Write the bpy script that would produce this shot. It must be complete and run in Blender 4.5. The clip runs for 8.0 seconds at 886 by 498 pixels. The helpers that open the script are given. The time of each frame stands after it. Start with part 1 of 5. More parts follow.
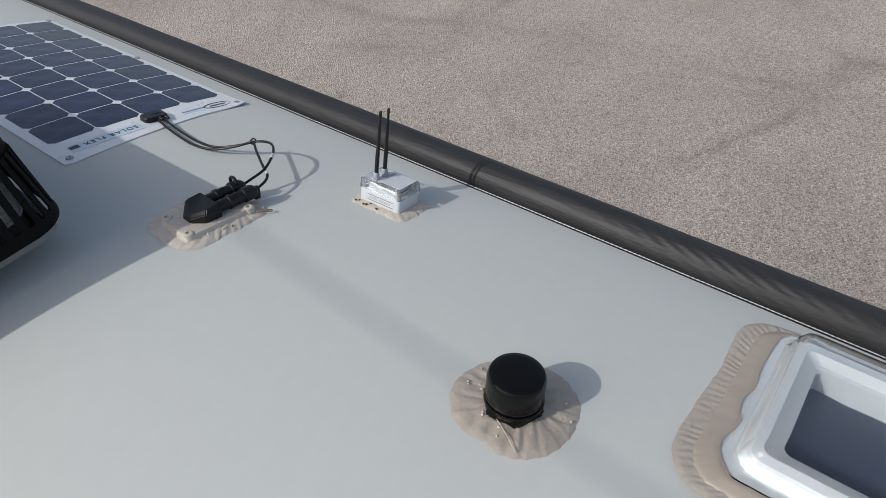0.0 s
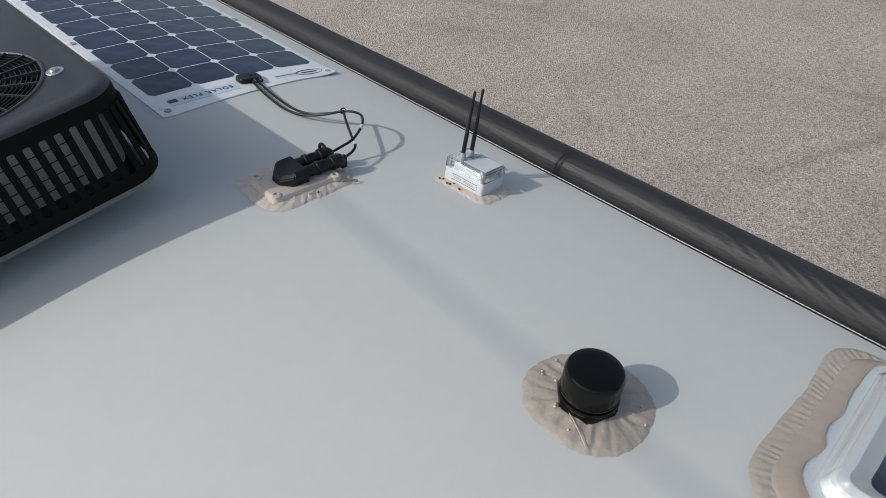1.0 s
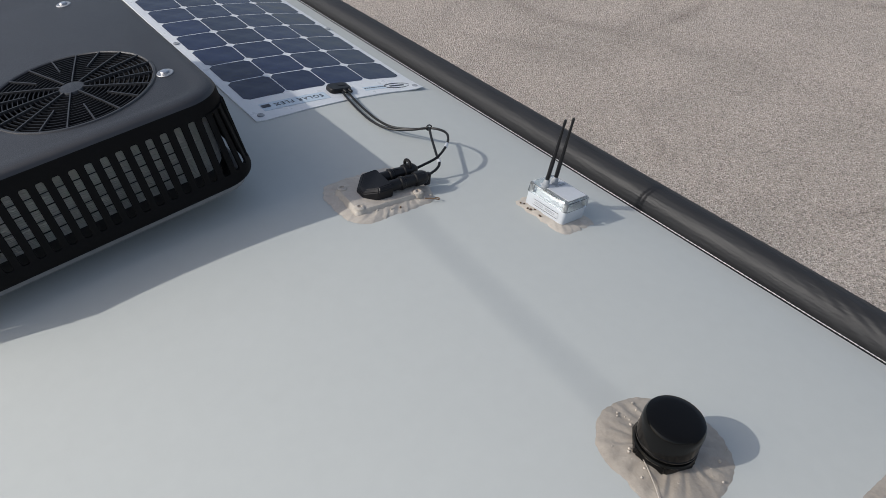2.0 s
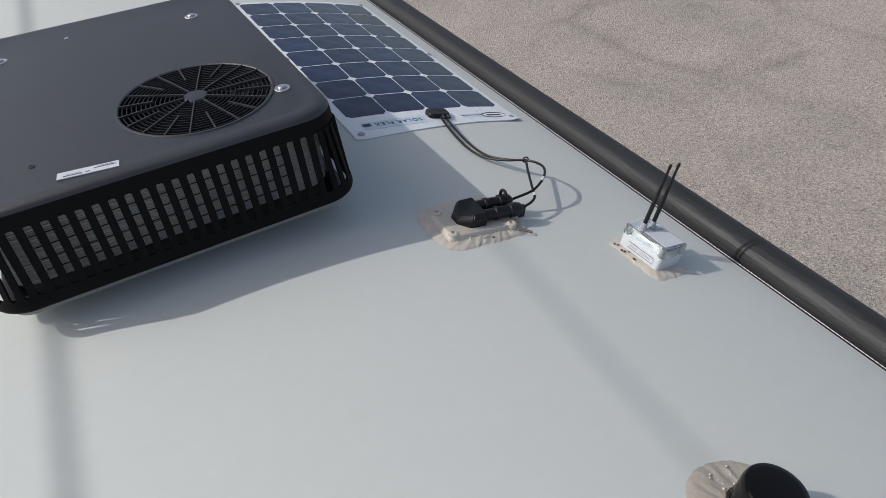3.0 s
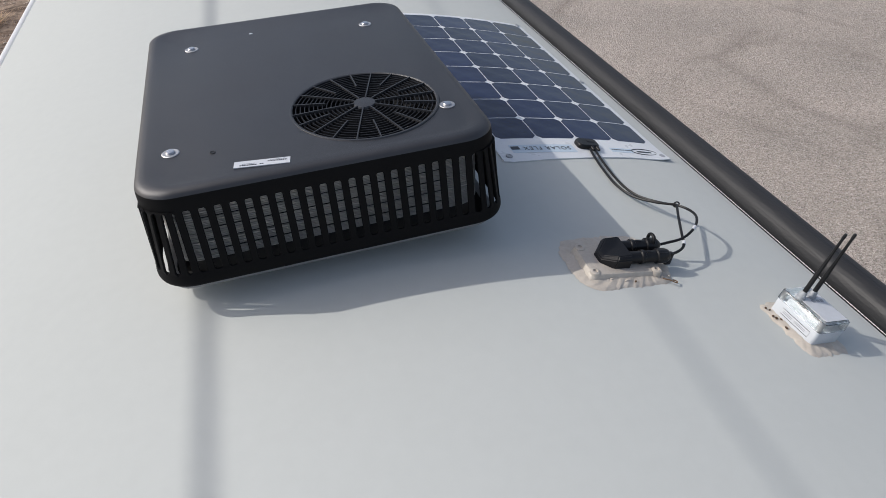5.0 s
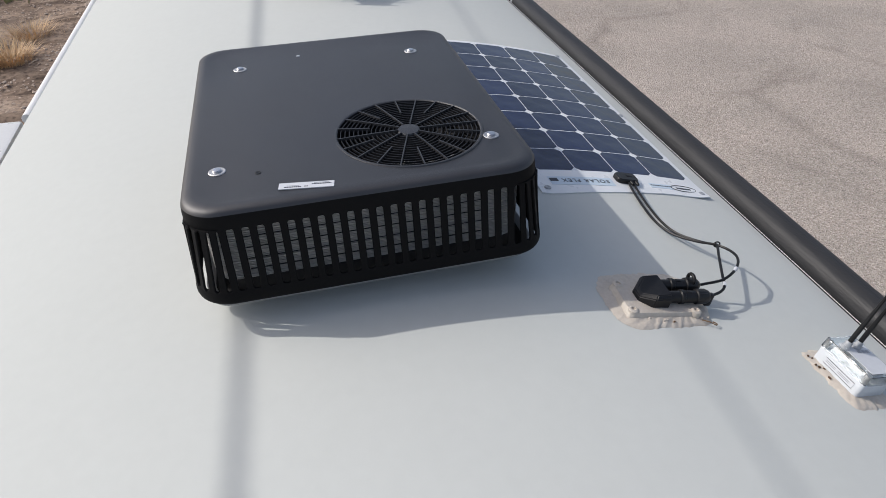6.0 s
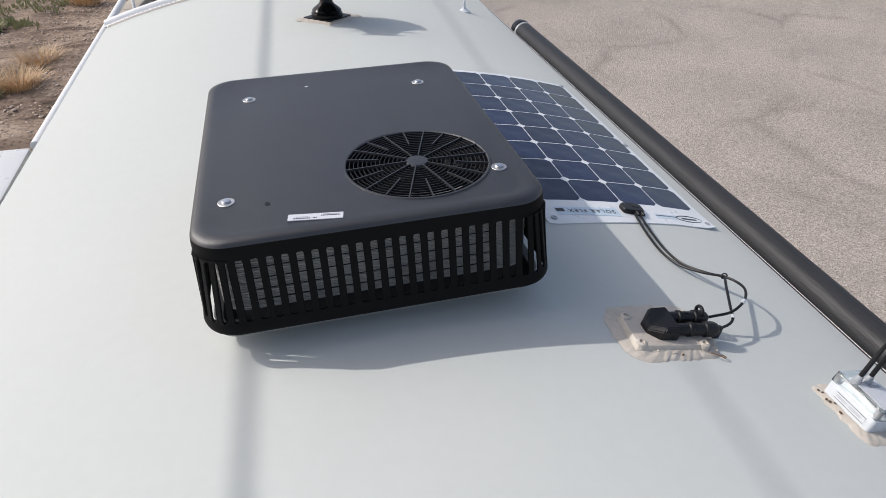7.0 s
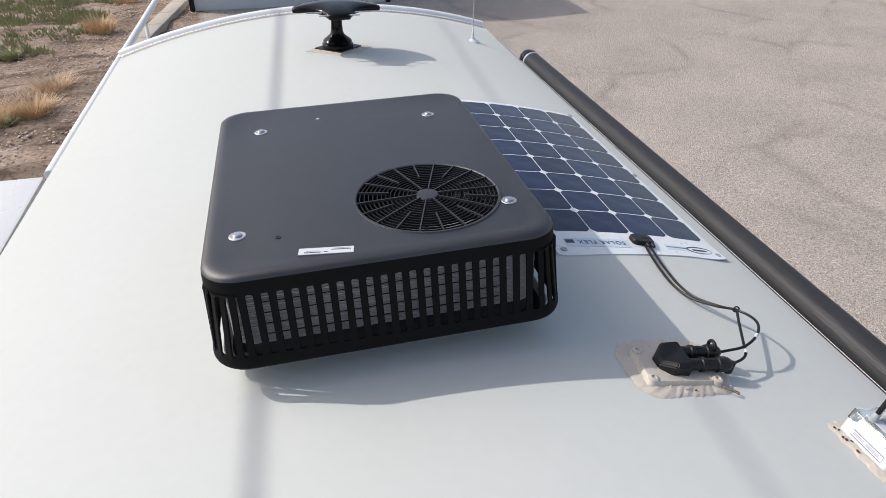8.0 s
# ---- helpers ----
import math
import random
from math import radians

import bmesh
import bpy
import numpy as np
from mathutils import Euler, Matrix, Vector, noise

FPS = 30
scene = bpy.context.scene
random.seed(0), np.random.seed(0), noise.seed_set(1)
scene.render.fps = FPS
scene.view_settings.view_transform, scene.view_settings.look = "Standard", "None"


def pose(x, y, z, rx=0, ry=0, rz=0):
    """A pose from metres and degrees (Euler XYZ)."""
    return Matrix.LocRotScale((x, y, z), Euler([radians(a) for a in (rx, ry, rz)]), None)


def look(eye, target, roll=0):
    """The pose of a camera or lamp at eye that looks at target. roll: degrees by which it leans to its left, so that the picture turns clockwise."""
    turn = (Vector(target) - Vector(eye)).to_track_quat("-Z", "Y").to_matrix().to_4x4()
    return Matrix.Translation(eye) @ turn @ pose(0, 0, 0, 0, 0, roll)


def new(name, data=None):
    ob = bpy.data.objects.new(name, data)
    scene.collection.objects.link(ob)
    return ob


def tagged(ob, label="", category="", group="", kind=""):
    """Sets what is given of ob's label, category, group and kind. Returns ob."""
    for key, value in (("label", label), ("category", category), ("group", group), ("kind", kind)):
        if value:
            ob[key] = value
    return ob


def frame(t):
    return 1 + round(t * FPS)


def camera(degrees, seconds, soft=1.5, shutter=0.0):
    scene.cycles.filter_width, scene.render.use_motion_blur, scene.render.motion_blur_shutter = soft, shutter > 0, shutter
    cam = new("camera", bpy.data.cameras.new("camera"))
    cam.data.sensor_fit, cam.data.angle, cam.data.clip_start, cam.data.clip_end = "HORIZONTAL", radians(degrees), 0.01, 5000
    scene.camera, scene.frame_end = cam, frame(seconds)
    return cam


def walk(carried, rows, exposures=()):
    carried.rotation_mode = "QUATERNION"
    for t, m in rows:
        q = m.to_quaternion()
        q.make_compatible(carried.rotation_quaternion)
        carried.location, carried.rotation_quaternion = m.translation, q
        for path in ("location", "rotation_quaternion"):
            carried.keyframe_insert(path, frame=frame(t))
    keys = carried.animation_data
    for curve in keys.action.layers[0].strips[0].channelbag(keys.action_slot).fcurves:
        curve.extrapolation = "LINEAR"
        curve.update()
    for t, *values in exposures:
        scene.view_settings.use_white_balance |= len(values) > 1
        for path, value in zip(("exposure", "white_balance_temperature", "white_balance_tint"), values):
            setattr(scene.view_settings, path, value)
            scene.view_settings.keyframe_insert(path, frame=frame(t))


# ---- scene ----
cam = camera(67.7, 8.0, soft=0.9)
PATH = [
    (0, (0.086, -1.648, 3.701), (1.185, -0.698, 2.327), -4.9),
    (0.5, (0.074, -1.629, 3.7), (1.116, -0.63, 2.316), -4.2),
    (1, (0.053, -1.609, 3.695), (1.019, -0.553, 2.299), -3.5),
    (1.5, (0.037, -1.586, 3.701), (0.944, -0.48, 2.304), -3.0),
    (2.8, (0.004, -1.535, 3.723), (0.763, -0.224, 2.417), -2.4),
    (3, (-0.012, -1.526, 3.72), (0.717, -0.195, 2.416), -2.1),
    (3.5, (-0.038, -1.51, 3.714), (0.608, -0.13, 2.419), -1.6),
    (4, (-0.053, -1.494, 3.719), (0.525, -0.074, 2.435), -0.8),
    (4.5, (-0.062, -1.483, 3.727), (0.447, -0.034, 2.445), -1.1),
    (6, (-0.098, -1.452, 3.742), (0.305, 0.086, 2.529), 0.4),
    (6.5, (-0.107, -1.444, 3.747), (0.301, 0.113, 2.56), 0.8),
    (7, (-0.109, -1.44, 3.753), (0.301, 0.141, 2.599), 0.6),
    (7.5, (-0.111, -1.434, 3.761), (0.297, 0.165, 2.63), 0.4),
    (8, (-0.111, -1.427, 3.768), (0.286, 0.199, 2.674), 0.3),
]
walk(cam, [(t, look(eye, target, roll)) for t, eye, target, roll in PATH], [(0.0, -0.12, 6500, 10), (1.5, -0.14, 6500, 10), (3.0, -0.12, 6500, 10), (4.5, -0.06, 6520, 11), (6.0, 0.09, 6560, 12), (7.0, 0.20, 6580, 12), (8.0, 0.34, 6600, 12)])

# ---------------------------------------------------------------- world and sun
SUN_WAY = Vector((1.045, -0.51, -1.0)).normalized()
world = bpy.data.worlds.new("sky")
scene.world = world
world.use_nodes = True
wn = world.node_tree.nodes
sky = wn.new("ShaderNodeTexSky")
sky.sky_type, sky.sun_disc = "NISHITA", False
sky.air_density, sky.dust_density, sky.ozone_density = 0.9, 2.5, 0.7
sky.sun_elevation = math.asin(-SUN_WAY.z)
sky.sun_rotation = math.atan2(-SUN_WAY.x, -SUN_WAY.y)
wn["Background"].inputs[1].default_value = 0.15
# thin haze takes some of the blue out of the sky
haze = wn.new("ShaderNodeHueSaturation")
haze.inputs["Saturation"].default_value = 0.8
world.node_tree.links.new(sky.outputs[0], haze.inputs["Color"])
world.node_tree.links.new(haze.outputs[0], wn["Background"].inputs[0])
sun = new("sun", bpy.data.lights.new("sun", "SUN"))
sun.data.energy, sun.data.angle, sun.data.color = 2.38, radians(0.53), (1.0, 0.975, 0.93)
sun.matrix_world = look((-11.2, 4.6, 13.0), Vector((-11.2, 4.6, 13.0)) + SUN_WAY)


# ---------------------------------------------------------------- materials
def material(name, color, rough=0.5, metal=0.0, second=None, scale=8.0, fine=120.0, amount=0.5, bump=0.1, bump_scale=None, stretch=(1, 1, 1), coat=0.0, spec=0.5, rough_var=0.1):
    """A surface with a colour that varies at two scales, uneven gloss and fine relief."""
    m = bpy.data.materials.new(name)
    m.use_nodes = True
    n, l = m.node_tree.nodes, m.node_tree.links
    b = n["Principled BSDF"]
    b.inputs["Metallic"].default_value = metal
    b.inputs["Coat Weight"].default_value = coat
    b.inputs["Coat Roughness"].default_value = 0.05
    b.inputs["Specular IOR Level"].default_value = spec
    tc, mp = n.new("ShaderNodeTexCoord"), n.new("ShaderNodeMapping")
    mp.inputs["Scale"].default_value = stretch
    l.new(tc.outputs["Object"], mp.inputs["Vector"])
    big, small = n.new("ShaderNodeTexNoise"), n.new("ShaderNodeTexNoise")
    for node, s, d in ((big, scale, 4), (small, fine, 6)):
        node.inputs["Scale"].default_value, node.inputs["Detail"].default_value = s, d
        l.new(mp.outputs[0], node.inputs["Vector"])
    add = n.new("ShaderNodeMath")
    add.operation = "MULTIPLY_ADD"
    add.inputs[1].default_value = 0.5
    half = n.new("ShaderNodeMath")
    half.operation = "MULTIPLY"
    half.inputs[1].default_value = 0.5
    l.new(small.outputs[0], half.inputs[0])
    l.new(big.outputs[0], add.inputs[0])
    l.new(half.outputs[0], add.inputs[2])
    ramp = n.new("ShaderNodeMapRange")
    ramp.inputs[1].default_value, ramp.inputs[2].default_value = 0.5 - 0.5 * (1 - amount) - 0.02, 0.5 + 0.5 * (1 - amount) + 0.02
    l.new(add.outputs[0], ramp.inputs[0])
    mix = n.new("ShaderNodeMix")
    mix.data_type = "RGBA"
    mix.inputs[6].default_value = (*color, 1)
    mix.inputs[7].default_value = (*(second or [c * 0.85 for c in color]), 1)
    l.new(ramp.outputs[0], mix.inputs[0])
    l.new(mix.outputs[2], b.inputs["Base Color"])
    rr = n.new("ShaderNodeMapRange")
    rr.inputs[3].default_value, rr.inputs[4].default_value = max(0.02, rough - rough_var), min(1, rough + rough_var)
    l.new(big.outputs[0], rr.inputs[0])
    l.new(rr.outputs[0], b.inputs["Roughness"])
    if bump:
        bp = n.new("ShaderNodeBump")
        bp.inputs["Strength"].default_value, bp.inputs["Distance"].default_value = bump, 0.004
        src = small
        if bump_scale:
            src = n.new("ShaderNodeTexNoise")
            src.inputs["Scale"].default_value, src.inputs["Detail"].default_value = bump_scale, 3
            l.new(mp.outputs[0], src.inputs["Vector"])
        l.new(src.outputs[0], bp.inputs["Height"])
        l.new(bp.outputs[0], b.inputs["Normal"])
    return m


def add_weave(m, scale, strength):
    """Adds a woven ripple to a material's relief."""
    n, l = m.node_tree.nodes, m.node_tree.links
    tc, w, bp = n.new("ShaderNodeTexCoord"), n.new("ShaderNodeTexWave"), n.new("ShaderNodeBump")
    w.bands_direction = "DIAGONAL"
    w.inputs["Scale"].default_value, w.inputs["Distortion"].default_value, w.inputs["Detail"].default_value = scale, 7.0, 3.0
    w.inputs["Detail Scale"].default_value = 1.5
    l.new(tc.outputs["Object"], w.inputs["Vector"])
    bp.inputs["Strength"].default_value, bp.inputs["Distance"].default_value = strength, 0.002
    l.new(w.outputs[1], bp.inputs["Height"])
    old = n["Principled BSDF"].inputs["Normal"].links[0].from_socket
    l.new(old, bp.inputs["Normal"])
    l.new(bp.outputs[0], n["Principled BSDF"].inputs["Normal"])


ROOF = material("white_roof_gelcoat", (0.515, 0.534, 0.510), 0.85, second=(0.548, 0.568, 0.543), spec=0.02, scale=1.3, fine=35, bump=0.03, bump_scale=260)
WHITE = material("white_painted_metal", (0.78, 0.78, 0.77), 0.35, second=(0.7, 0.7, 0.69), scale=6, bump=0.03)
FIBRE = material("white_wall_panel", (0.72, 0.72, 0.71), 0.3, scale=1.2, bump=0.02)
PLASTIC_W = material("white_plastic", (0.60, 0.63, 0.66), 0.35, second=(0.54, 0.57, 0.59), scale=20, bump=0.03)
# one black plastic in two tones, light and shade put in the colour
PLASTIC_LIT = material("black_textured_plastic_lit", (0.0115, 0.0118, 0.0145), 0.40, second=(0.0225, 0.023, 0.0265), scale=3, fine=22, bump=0.22, bump_scale=800, rough_var=0.12, spec=0.8)
PLASTIC_SHADE = material("smooth_black_plastic_shade", (0.004, 0.004, 0.0045), 0.6, second=(0.0065, 0.0065, 0.007), scale=12, bump=0.05, bump_scale=400, spec=0.1)
BLACK = material("black_plastic", (0.008, 0.008, 0.009), 0.38, second=(0.014, 0.014, 0.015), scale=30, bump=0.06, bump_scale=500, spec=0.3)
GLOSS = material("black_gloss_plastic", (0.004, 0.004, 0.004), 0.11, second=(0.006, 0.006, 0.006), scale=25, bump=0.02, spec=0.2, rough_var=0.04)
RUBBER = material("black_cable_rubber", (0.007, 0.007, 0.0075), 0.4, scale=40, bump=0.05, spec=0.3)
STEEL = material("brushed_steel", (0.58, 0.58, 0.58), 0.5, metal=1.0, scale=40, fine=300, bump=0.05)
CHROME = material("bright_steel", (0.66, 0.66, 0.67), 0.3, metal=1.0, scale=30, bump=0.02)
COIL = material("finned_aluminium", (0.56, 0.555, 0.54), 0.5, metal=0.2, second=(0.36, 0.355, 0.345), scale=14, fine=90, bump=0.1)
DARK = material("dark_interior", (0.012, 0.012, 0.013), 0.8, scale=10, bump=0)
PAPER = material("white_sticker", (0.62, 0.64, 0.67), 0.4, second=(0.56, 0.58, 0.6), scale=60, bump=0.02)
INK = material("dark_print", (0.03, 0.035, 0.05), 0.5, scale=50, bump=0)
TINT = material("pale_blue_print", (0.50, 0.60, 0.68), 0.4, second=(0.56, 0.65, 0.72), scale=30, bump=0)
BACKSHEET = material("white_panel_film", (0.74, 0.76, 0.77), 0.3, second=(0.68, 0.7, 0.71), scale=25, bump=0.05, bump_scale=80)
AWNING = material("charcoal_awning_vinyl", (0.016, 0.0165, 0.018), 0.5, second=(0.036, 0.0365, 0.038), spec=0.28, scale=7, fine=60, bump=0.3, bump_scale=150, stretch=(1, 0.12, 1), rough_var=0.12)
add_weave(AWNING, 40.0, 0.06)
SEAL_SMOOTH = material("smooth_tan_sealant", (0.335, 0.285, 0.232), 0.38, second=(0.38, 0.33, 0.275), scale=14, fine=60, bump=0.06, bump_scale=40, spec=0.4)
GREY = material("grey_plastic", (0.35, 0.37, 0.39), 0.4, scale=40, bump=0.05)
SEAL = material("tan_self_levelling_sealant", (0.34, 0.296, 0.245), 0.40, second=(0.445, 0.40, 0.343), scale=22, fine=140, bump=0.35, bump_scale=90, spec=0.4)
SEAL_PALE = material("pale_sealant", (0.59, 0.54, 0.47), 0.42, second=(0.45, 0.395, 0.33), scale=30, fine=160, bump=0.3, bump_scale=110)
GASKET = material("grey_foam_gasket", (0.3, 0.3, 0.3), 0.8, scale=30, bump=0.2)
CONCRETE = material("weathered_concrete", (0.46, 0.41, 0.34), 0.85, second=(0.36, 0.32, 0.27), scale=3, fine=60, bump=0.5)
SHED = material("pale_grey_metal_siding", (0.60, 0.64, 0.67), 0.4, second=(0.54, 0.58, 0.61), scale=1.5, fine=30, bump=0.05)
TYRE = material("tyre_rubber", (0.02, 0.02, 0.02), 0.8, scale=20, bump=0.2)
STRAW = material("dry_straw", (0.52, 0.33, 0.165), 0.7, second=(0.64, 0.46, 0.27), scale=9, fine=60, bump=0)
GREEN = material("green_weed_leaf", (0.26, 0.27, 0.11), 0.6, second=(0.38, 0.36, 0.20), scale=3, fine=30, bump=0)
ROCK = material("pale_stone", (0.54, 0.44, 0.36), 0.85, second=(0.40, 0.31, 0.24), scale=2, fine=40, bump=0.3)
WOOD = material("weathered_pole_wood", (0.16, 0.11, 0.07), 0.85, scale=6, bump=0.4, stretch=(1, 1, 0.1))


def glassy(name, color, rough, ior=1.49):
    m = bpy.data.materials.new(name)
    m.use_nodes = True
    b = m.node_tree.nodes["Principled BSDF"]
    b.inputs["Base Color"].default_value = (*color, 1)
    b.inputs["Roughness"].default_value = rough
    b.inputs["IOR"].default_value = ior
    b.inputs["Transmission Weight"].default_value = 1.0
    return m


ACRYLIC = glassy("clear_acrylic", (0.97, 0.98, 0.98), 0.04)
LID = glassy("clear_polycarbonate", (0.93, 0.96, 0.97), 0.06)

# dark blue cells under glossy film, each with its own tone
CELL = material("dark_blue_solar_cell", (0.004, 0.0075, 0.030), 0.12, second=(0.007, 0.014, 0.052), scale=9, fine=60, bump=1.0, bump_scale=7, spec=0.28, rough_var=0.05)
_n, _l = CELL.node_tree.nodes, CELL.node_tree.links
_info, _hsv = _n.new("ShaderNodeObjectInfo"), _n.new("ShaderNodeHueSaturation")
_mr = _n.new("ShaderNodeMapRange")
_mr.inputs[3].default_value, _mr.inputs[4].default_value = 0.75, 1.35
_l.new(_info.outputs["Random"], _mr.inputs[0])
_l.new(_mr.outputs[0], _hsv.inputs["Value"])
_src = _n["Principled BSDF"].inputs["Base Color"].links[0].from_socket
_l.new(_src, _hsv.inputs["Color"])
_l.new(_hsv.outputs[0], _n["Principled BSDF"].inputs["Base Color"])


def ground_material():
    """Chip-sealed asphalt on one side, dry stony dirt on the other, with a ragged border between."""
    m = bpy.data.materials.new("chip_seal_and_dirt")
    m.use_nodes = True
    n, l = m.node_tree.nodes, m.node_tree.links
    b = n["Principled BSDF"]
    b.inputs["Roughness"].default_value = 0.9
    b.inputs["Specular IOR Level"].default_value = 0.25
    tc = n.new("ShaderNodeTexCoord")

    def noise_node(scale, detail=4, kind="ShaderNodeTexNoise"):
        t = n.new(kind)
        t.inputs["Scale"].default_value = scale
        if kind == "ShaderNodeTexNoise":
            t.inputs["Detail"].default_value = detail
        l.new(tc.outputs["Object"], t.inputs["Vector"])
        return t

    def ramp(src, *stops):
        r = n.new("ShaderNodeValToRGB")
        r.color_ramp.elements[0].position, r.color_ramp.elements[0].color = stops[0][0], (*stops[0][1], 1)
        r.color_ramp.elements[1].position, r.color_ramp.elements[1].color = stops[-1][0], (*stops[-1][1], 1)
        for p, c in stops[1:-1]:
            r.color_ramp.elements.new(p).color = (*c, 1)
        l.new(src, r.inputs[0])
        return r.outputs[0]

    def mix(kind, fac, a, c):
        x = n.new("ShaderNodeMix")
        x.data_type, x.blend_type = "RGBA", kind
        for sock, v in ((0, fac), (6, a), (7, c)):
            if isinstance(v, (int, float)):
                x.inputs[sock].default_value = v
            else:
                l.new(v, x.inputs[sock])
        return x.outputs[2]

    chips = noise_node(74, 3, "ShaderNodeTexVoronoi")
    grey = n.new("ShaderNodeSeparateColor")
    l.new(chips.outputs["Color"], grey.inputs[0])
    stone = ramp(grey.outputs[0], (0.0, (0.25, 0.217, 0.19)), (0.3, (0.42, 0.366, 0.32)), (0.75, (0.505, 0.444, 0.392)), (1.0, (0.66, 0.597, 0.54)))
    broad = ramp(noise_node(0.7, 5).outputs[0], (0.3, (0.86, 0.86, 0.85)), (0.7, (1.08, 1.065, 1.05)))
    asphalt = mix("MULTIPLY", 1.0, stone, broad)
    # tar seams and tyre marks: thin, wavering dark lines
    warp = noise_node(0.35, 3)
    sep = n.new("ShaderNodeVectorMath")
    sep.operation = "MULTIPLY_ADD"
    sep.inputs[1].default_value = (1.6, 1.6, 0)
    l.new(warp.outputs["Color"], sep.inputs[0])
    l.new(tc.outputs["Object"], sep.inputs[2])
    crack = n.new("ShaderNodeTexVoronoi")
    crack.feature = "DISTANCE_TO_EDGE"
    crack.inputs["Scale"].default_value = 0.42
    l.new(sep.outputs[0], crack.inputs["Vector"])
    line = ramp(crack.outputs["Distance"], (0.0, (0.76, 0.75, 0.74)), (0.012, (0.84, 0.835, 0.83)), (0.06, (1, 1, 1)))
    patch = ramp(noise_node(0.55, 2).outputs[0], (0.45, (0, 0, 0)), (0.6, (1, 1, 1)))
    lined = mix("MULTIPLY", 1.0, asphalt, line)
    asphalt = mix("MIX", patch, asphalt, lined)
    # dirt
    d1 = ramp(noise_node(1.1, 6).outputs[0], (0.3, (0.145, 0.106, 0.078)), (0.5, (0.235, 0.176, 0.132)), (0.72, (0.35, 0.28, 0.22)))
    d2 = ramp(noise_node(17, 6).outputs[0], (0.30, (0.38, 0.34, 0.32)), (0.48, (0.95, 0.95, 0.95)), (0.72, (1.3, 1.27, 1.24)))
    dirt = mix("MULTIPLY", 1.0, d1, d2)
    # shade of furrows and wheel tracks, painted as long dark streaks across the dirt
    drawn = n.new("ShaderNodeVectorMath")
    drawn.operation = "MULTIPLY"
    drawn.inputs[1].default_value = (0.9, 3.6, 1.0)
    l.new(sep.outputs[0], drawn.inputs[0])
    rut_shade = n.new("ShaderNodeTexNoise")
    rut_shade.inputs["Scale"].default_value, rut_shade.inputs["Detail"].default_value = 1.0, 7
    l.new(drawn.outputs[0], rut_shade.inputs["Vector"])
    dirt = mix("MULTIPLY", 1.0, dirt, ramp(rut_shade.outputs[0], (0.36, (0.42, 0.38, 0.36)), (0.45, (0.92, 0.90, 0.89)), (0.60, (1.10, 1.09, 1.08))))
    # border
    pos = n.new("ShaderNodeSeparateXYZ")
    l.new(tc.outputs["Object"], pos.inputs[0])
    edge = n.new("ShaderNodeMath")
    edge.operation = "MULTIPLY_ADD"
    edge.inputs[1].default_value = 0.8
    l.new(noise_node(1.7, 5).outputs[0], edge.inputs[0])
    l.new(pos.outputs[0], edge.inputs[2])
    fac = n.new("ShaderNodeMapRange")
    fac.inputs[1].default_value, fac.inputs[2].default_value = -1.5, -1.3
    l.new(edge.outputs[0], fac.inputs[0])
    l.new(mix("MIX", fac.outputs[0], dirt, asphalt), b.inputs["Base Color"])
    h1, h2 = noise_node(60, 4), noise_node(9, 6)
    hm = n.new("ShaderNodeMix")
    l.new(fac.outputs[0], hm.inputs[0])
    l.new(h2.outputs[0], hm.inputs[2])
    l.new(chips.outputs["Distance"], hm.inputs[3])
    bp = n.new("ShaderNodeBump")
    bp.inputs["Strength"].default_value, bp.inputs["Distance"].default_value = 0.8, 0.02
    l.new(hm.outputs[0], bp.inputs["Height"])
    l.new(bp.outputs[0], b.inputs["Normal"])
    return m


GROUND = ground_material()


# ---------------------------------------------------------------- building helpers
def part(name, bm, mat, parent=None, label="", angle=35, recalc=True):
    """Links a bmesh as one mesh object, under a thing or a part."""
    if recalc:
        bmesh.ops.recalc_face_normals(bm, faces=bm.faces)
    me = bpy.data.meshes.new(name)
    bm.to_mesh(me)
    bm.free()
    me.materials.append(mat)
    me.polygons.foreach_set("use_smooth", [True] * len(me.polygons))
    me.set_sharp_from_angle(angle=radians(angle))
    ob = new(name, me)
    ob.parent = parent
    return tagged(ob, label)


def thing(name, m, label, category, group="", kind=""):
    ob = new(name)
    ob.empty_display_size = 0.05
    ob.matrix_world = m
    return tagged(ob, label, category, group, kind)


def loft(bm, loops, cap=(False, False), closed=True):
    """Skins a list of loops of equal length."""
    rows = [[bm.verts.new(p) for p in loop] for loop in loops]
    k = len(rows[0])
    for a, b in zip(rows, rows[1:]):
        for i in range(k if closed else k - 1):
            j = (i + 1) % k
            bm.faces.new((a[i], a[j], b[j], b[i]))
    if cap[0]:
        bm.faces.new(rows[0][::-1])
    if cap[1]:
        bm.faces.new(rows[-1])
    return rows


def rrect(x0, x1, y0, y1, r, n=8, edge=1):
    """A rectangle's outline with round corners, counter-clockwise."""
    pts = []
    for cx, cy, a in ((x1 - r, y0 + r, -90), (x1 - r, y1 - r, 0), (x0 + r, y1 - r, 90), (x0 + r, y0 + r, 180)):
        arc = [(cx + r * math.cos(radians(a + 90 * i / n)), cy + r * math.sin(radians(a + 90 * i / n))) for i in range(n + 1)]
        if pts:
            for i in range(1, edge):
                w = i / edge
                pts.append((pts_end[0] * (1 - w) + arc[0][0] * w, pts_end[1] * (1 - w) + arc[0][1] * w))
        pts += arc
        pts_end = arc[-1]
    for i in range(1, edge):
        w = i / edge
        pts.append((pts_end[0] * (1 - w) + pts[0][0] * w, pts_end[1] * (1 - w) + pts[0][1] * w))
    return pts


